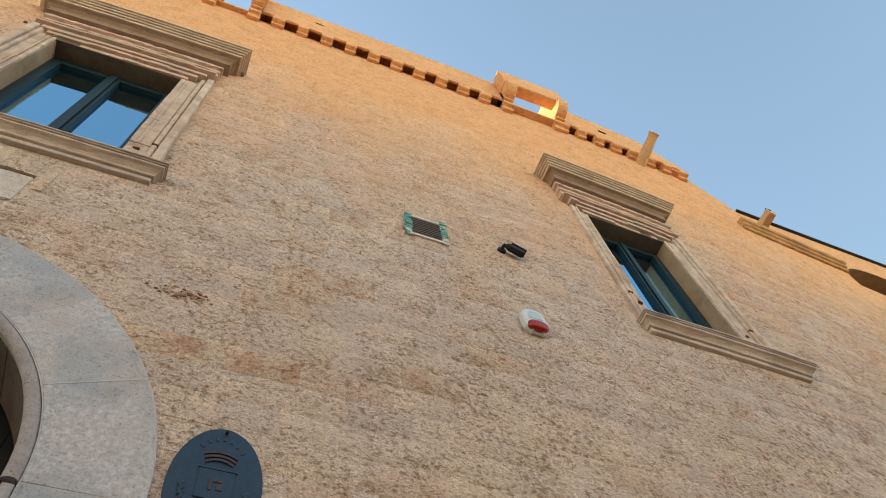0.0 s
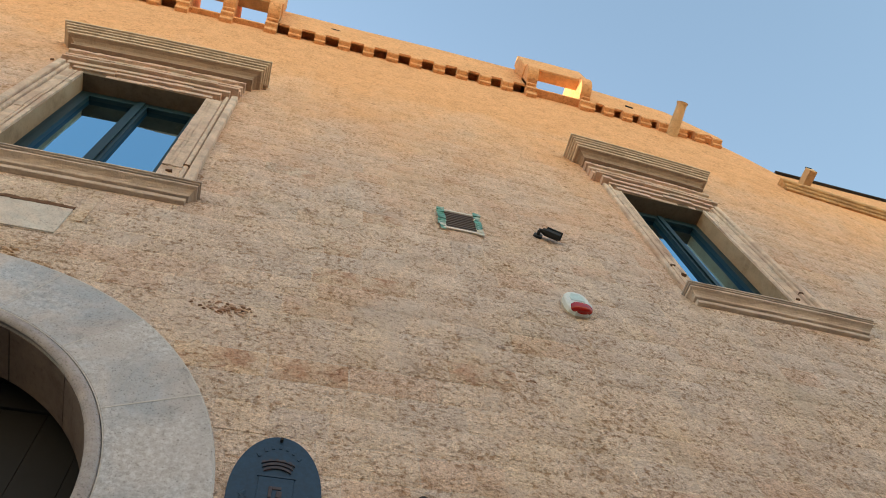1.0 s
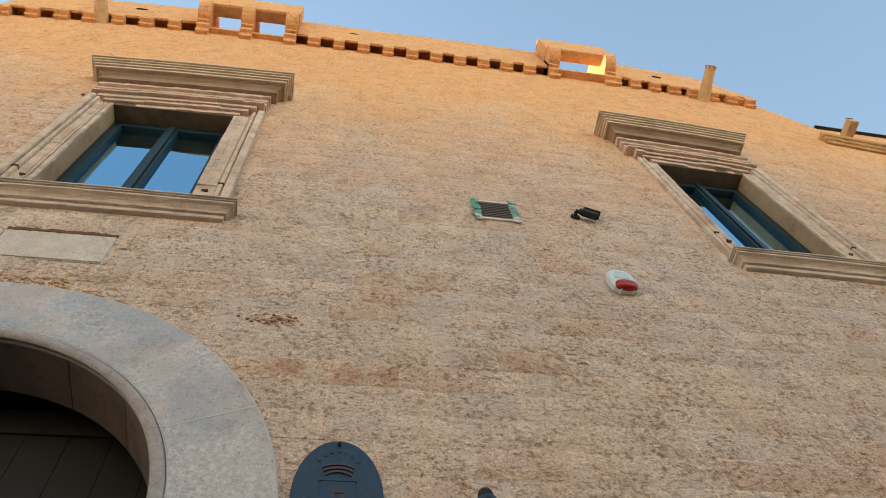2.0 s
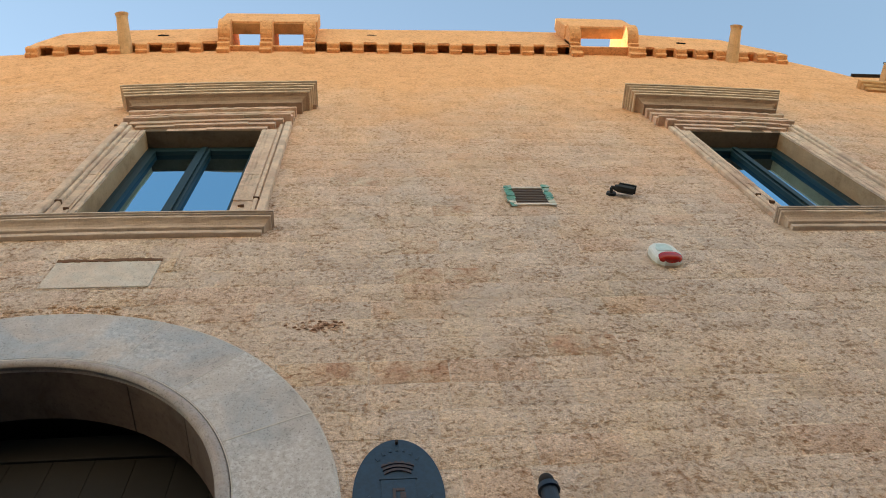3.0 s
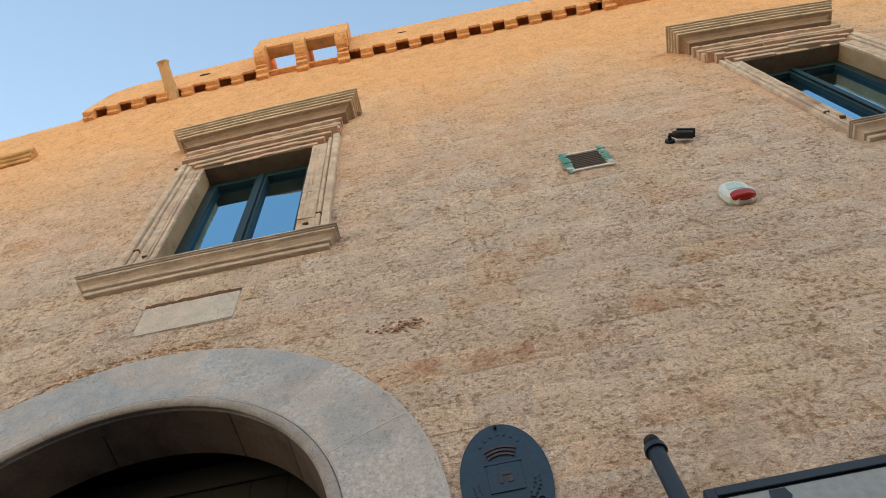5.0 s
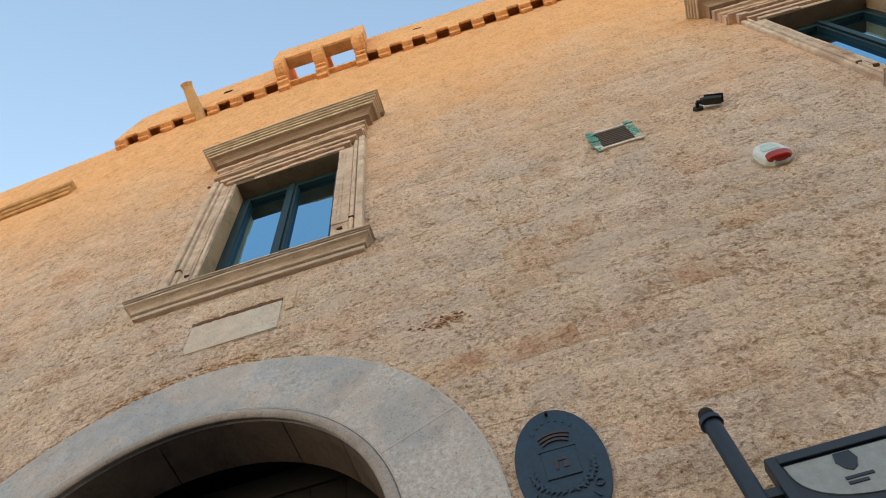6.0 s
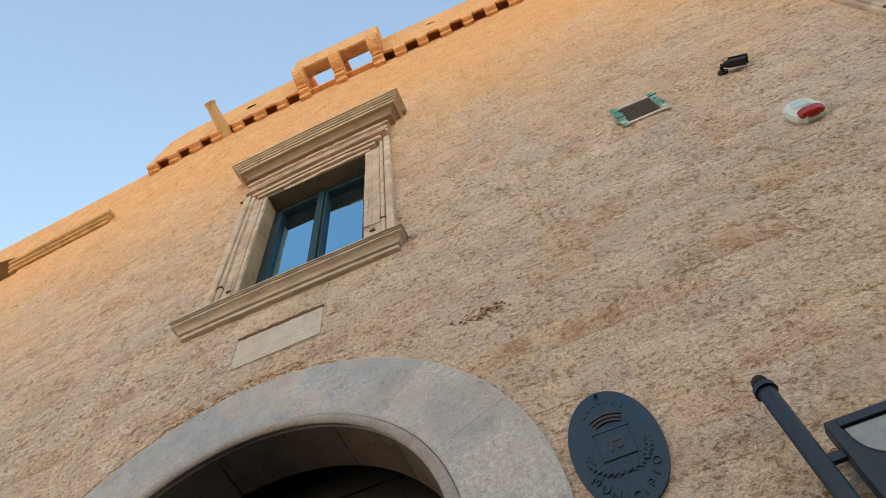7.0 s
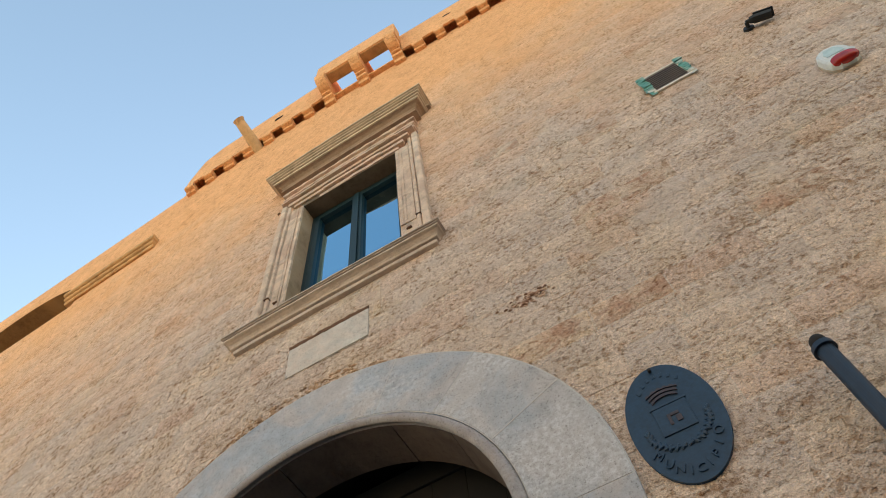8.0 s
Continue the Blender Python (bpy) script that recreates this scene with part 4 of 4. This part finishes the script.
def info_sign():
    s = tagged(thing("information_sign", (0.713, -0.12, 0)), "dark blue iron post with ball finial holding a white information panel", "sign")
    bm = bmesh.new()
    add_tube(bm, (0, 0, 0), (0, 0, 3.735), 0.037, 0.036, 24)
    part("post", bm, BLUE_IRON, s)
    bm = bmesh.new()
    add_tube(bm, (0, 0, 3.725), (0, 0, 3.752), 0.048, 0.045, 24)
    part("collar", bm, BLUE_IRON, s)
    bm = bmesh.new()
    bmesh.ops.create_uvsphere(bm, u_segments=20, v_segments=12, radius=0.034)
    bmesh.ops.translate(bm, vec=(0, 0, 3.783), verts=bm.verts)
    part("finial", bm, RUST, s, "dark rusty ball finial", smooth=True)
    bm = bmesh.new()
    xa, xb, za, zb = 0.088, 0.95, 2.2, 3.465
    for b in ((xa, xa + 0.04, za, zb), (xb - 0.04, xb, za, zb), (xa + 0.04, xb - 0.04, za, za + 0.04), (xa + 0.04, xb - 0.04, zb - 0.04, zb)):
        add_box(bm, b[0], b[1], -0.03, 0.03, b[2], b[3], 0.004)
    part("panel_frame", bm, BLUE_IRON, s)
    bm = bmesh.new()
    add_box(bm, xa + 0.04, xb - 0.04, -0.015, 0.015, za + 0.04, zb - 0.04)
    board = part("panel", bm, BLUE_IRON, s, "dark blue panel board")
    bm = bmesh.new()
    mx, a_, b_ = (xa + xb) / 2, (xb - xa) / 2 - 0.05, 0.205
    low = [(mx + a_ * math.copysign(abs(math.cos(t)) ** 0.75, math.cos(t)), zb - 0.05 - b_ * math.sin(t) ** 0.75) for t in [math.pi * i / 28 for i in range(29)]]
    add_prism(bm, low[::-1], -0.020, -0.014)
    part("header_plate", bm, WHITE_ENAMEL, board, "white rounded header plate")
    bm = bmesh.new()
    add_prism(bm, [(0.315, 3.410), (0.375, 3.410), (0.385, 3.370), (0.365, 3.335), (0.345, 3.323), (0.325, 3.335), (0.305, 3.370)], -0.024, -0.019)
    part("emblem", bm, BLUE_IRON, board, "small dark emblem shape")
    for k in range(2):
        bm = bmesh.new()
        add_box(bm, 0.30, 0.40 - 0.03 * k, -0.024, -0.019, 3.290 - 0.022 * k, 3.302 - 0.022 * k)
        part("text_bar", bm, BLUE_IRON, board)
    for z in (3.33, 2.35):
        bm = bmesh.new()
        add_box(bm, 0.03, xa + 0.005, -0.012, 0.012, z - 0.02, z + 0.02, 0.003)
        part("bracket", bm, BLUE_IRON, s)
    return s


info_sign()


# ---------------------------------------------------------------- facing blocks
COURSE = 0.214
LENGTHS = (0.28, 0.33, 0.38, 0.44, 0.50)
blk = random.Random(21)
RECTS = [(w[0] - w[1] - 0.26, w[0] + w[1] + 0.26, 6.44, 9.74) for w in WINDOWS]
RECTS += [(-2.146, -1.455, 5.738, 6.098), (VENT[0] - 0.02, VENT[1] + 0.02, VENT[2] - 0.02, VENT[3] + 0.02)]
RECTS += [(ARCH_X - R_OUT + 0.01, ARCH_X + R_OUT - 0.01, -1.0, ARCH_Z)]
RECTS += [(cx - hw, cx + hw, cz - 0.15, cz) for cx, hw, cz, rise in NICHES]
ROUNDS = [(ARCH_X, ARCH_Z, R_OUT - 0.012, R_OUT - 0.012)] + [(cx, cz, hw, rise) for cx, hw, cz, rise in NICHES]
RED_SPOTS = ((0.58, 5.80), (0.20, 5.80), (-0.04, 4.74), (-0.45, 4.74), (1.38, 4.90), (-0.06, 7.55), (0.52, 6.86), (0.30, 6.34))


def rect_minus(r, h):
    x0, x1, z0, z1 = r
    a0, a1, b0, b1 = max(x0, h[0]), min(x1, h[1]), max(z0, h[2]), min(z1, h[3])
    if a0 >= a1 or b0 >= b1:
        return [r]
    out = [(x0, a0, z0, z1), (a1, x1, z0, z1), (a0, a1, z0, b0), (a0, a1, b1, z1)]
    return [q for q in out if q[1] - q[0] > 0.02 and q[3] - q[2] > 0.02]


def block_rows(r):
    """The block's outline as (z, left, right) rows, cut where an arch runs through it."""
    x0, x1, z0, z1 = r
    for cx, cz, a, b in ROUNDS:
        if z1 <= cz or z0 >= cz + b or x1 <= cx - a or x0 >= cx + a:
            continue
        zz = [z0 + (z1 - z0) * i / 6 for i in range(7)]
        reach = [a * math.sqrt(max(0.0, 1 - ((z - cz) / b) ** 2)) if z > cz else a for z in zz]
        pieces = []
        right = [(z, max(x0, cx + q), x1) for z, q in zip(zz, reach) if max(x0, cx + q) < x1 - 0.004]
        left = [(z, x0, min(x1, cx - q)) for z, q in zip(zz, reach) if min(x1, cx - q) > x0 + 0.004]
        return [p for p in (left, right) if len(p) > 1]
    return [[(z0, x0, x1), (z1, x0, x1)]]


def add_block(bm, rows, lift, rim_y=0.0027):
    """A block of the given outline with worn edges, its face lifted off the wall plane."""
    g, e = (0.0046 if rim_y > 0.002 else 0.0008), 0.008
    if len(rows) == 2:
        (z0, x0, x1), (z1, _, _) = rows
        xs_ = [x0 + g, x0 + g + e, x0 + (x1 - x0) * 0.37, x0 + (x1 - x0) * 0.66, x1 - g - e, x1 - g]
        zs_ = [z0 + g, z0 + g + e, z0 + (z1 - z0) * 0.5, z1 - g - e, z1 - g]
        grid = []
        for k, zz in enumerate(zs_):
            line = []
            for i, xx in enumerate(xs_):
                rim = i in (0, 5) or k in (0, 4)
                j = 0.0 if rim else 0.006
                line.append(bm.verts.new((xx + blk.uniform(-j, j), (rim_y if rim else blk.uniform(-0.0016, 0.0008) * (1.0 if rim_y > 0.002 else 0.12)) - lift, zz + blk.uniform(-j, j))))
            grid.append(line)
        for a, b in zip(grid, grid[1:]):
            for i in range(5):
                f = bm.faces.new((a[i], a[i + 1], b[i + 1], b[i]))
                f.smooth = True
        return
    ring = [(l, z) for z, l, r in rows] + [(r, z) for z, l, r in rows[::-1]]
    cx = sum(p[0] for p in ring) / len(ring)
    cz = sum(p[1] for p in ring) / len(ring)
    hx = max(abs(p[0] - cx) for p in ring) + 1e-6
    hz = max(abs(p[1] - cz) for p in ring) + 1e-6
    back, edge, face = [], [], []
    for x, z in ring:
        gx, gz = x - g * (x - cx) / hx, z - g * (z - cz) / hz
        back.append(bm.verts.new((gx, 0.03, gz)))
        edge.append(bm.verts.new((gx, 0.0045 - lift, gz)))
        jx, jz = blk.uniform(0.5, 1.6), blk.uniform(0.5, 1.6)
        face.append(bm.verts.new((x - e * jx * (x - cx) / hx, -lift + blk.uniform(-0.001, 0.0015), z - e * jz * (z - cz) / hz)))
    n = len(ring)
    for i in range(n):
        j = (i + 1) % n
        bm.faces.new((back[i], back[j], edge[j], edge[i]))
        bm.faces.new((edge[i], edge[j], face[j], face[i]))
    bm.faces.new(face)


shared = {}
rest = bmesh.new()
count = 0
z = -0.068
row = 0
while z < LEDGE - 0.02:
    z1 = min(z + COURSE, LEDGE)
    x = -11.6 + (row % 2) * 0.27 + blk.uniform(-0.1, 0.1)
    while x < 14.6:
        length = blk.choice(LENGTHS)
        zt = z1
        if x + length < PAR_X0 or x > PAR_X1:
            zt = min(z1, WING_TOP)
        rects = [(x, x + length, z, zt)]
        if zt - z < 0.03 or (x + length > 6.75 and zt > 12.95 - 1.36 * (x + length - 6.80)):
            rects = []
        for h in RECTS:
            rects = [q for r in rects for q in rect_minus(r, h)]
        for r in rects:
            whole = r == (x, x + length, z, zt) and zt == z + COURSE
            near = -0.55 < r[0] and r[1] < 3.42 and 3.3 < r[2] < 10.6 and count < 300
            red = any(r[0] <= px <= r[1] and r[2] <= pz <= r[3] for px, pz in RED_SPOTS)
            high_row = z > 9.3
            rim_y = 0.0008 if high_row else 0.0027
            for rows in block_rows(r):
                plain = len(rows) == 2
                if not (near or red):
                    add_block(rest, rows, blk.uniform(0.0, 0.0006) if high_row else blk.uniform(-0.0002, 0.0011), rim_y)
                    continue
                count += 1
                key = (length, red, high_row) if whole and plain else None
                if key in shared:
                    ob = new("stone_block", shared[key])
                else:
                    bm = bmesh.new()
                    local = [(zz - r[2], xl - r[0], xr - r[0]) for zz, xl, xr in rows]
                    add_block(bm, local, 0.0, rim_y)
                    ob = part("stone_block", bm, TUFF_RED if red else TUFF)
                    if key:
                        shared[key] = ob.data
                ob.parent = wall_front
                ob.location = (r[0], blk.uniform(-0.0006, 0.0) if high_row else blk.uniform(-0.0015, 0.0003), r[2])
        x += length
    z += COURSE
    row += 1
tagged(part("stone_blocks", rest, TUFF_REST, wall_front), kind="stuff")

# rubble and red mortar packed between the slab and the arch
rub = random.Random(5)
bm = bmesh.new()
for k in range(170):
    a = radians(rub.uniform(72, 132))
    rr = R_OUT + rub.uniform(0.01, 0.05) + (rub.uniform(0, 0.09) if 80 < math.degrees(a) < 112 else 0)
    x, zc, q = ARCH_X + rr * math.cos(a), ARCH_Z + rr * math.sin(a), rub.uniform(0.007, 0.020)
    bmesh.ops.create_icosphere(bm, subdivisions=1, radius=1.0, matrix=Matrix.Translation((x, 0.0, zc)) @ Matrix.Rotation(-a + 1.57, 4, "Y") @ Matrix.Diagonal((q * 1.5, 0.012, q * 0.6, 1)))
tagged(part("rubble", bm, RUBBLE, wall_front), kind="stuff")

# a chipped, reddish patch; a dark flat stone paints the shade of its pit
chips = tagged(thing("chipped_patch", (-0.32, 0, 5.218)), "chipped reddish stone patch with a small painted dark pit", "chipped stone")
for k in range(64):
    bm = bmesh.new()
    q = rub.uniform(0.006, 0.015)
    bmesh.ops.create_icosphere(bm, subdivisions=1, radius=1.0, matrix=Matrix.Translation((rub.gauss(0, 0.075), rub.uniform(-0.004, 0.002), rub.gauss(0, 0.028))) @ Matrix.Rotation(rub.uniform(-0.5, 0.5), 4, "Y") @ Matrix.Diagonal((q * 1.6, 0.010, q * 0.7, 1)))
    part("flake", bm, (RED_MORTAR, TUFF_RED, RUBBLE_PINK)[k % 3], chips)
bm = bmesh.new()
bmesh.ops.create_icosphere(bm, subdivisions=2, radius=1.0, matrix=Matrix.Translation((0.078, 0.001, -0.010)) @ Matrix.Diagonal((0.022, 0.008, 0.020, 1)))
part("hole", bm, DARK, chips, "dark flat stone painting a small pit's shade")

# the old front is not quite straight: it stands back a little towards both ends
bpy.context.view_layer.update()
for ob in list(scene.objects):
    if ob.type != "MESH" or ob.name.split(".")[0] in ("ground", "wall_opposite", "roof_terrace", "passage_wall"):
        continue
    m = ob.matrix_world
    if ob.data.users > 1:
        ob.location.y += bow(m.translation.x)
    else:
        for v in ob.data.vertices:
            v.co.y += bow(m.translation.x + v.co.x * m[0][0]) / m[1][1]
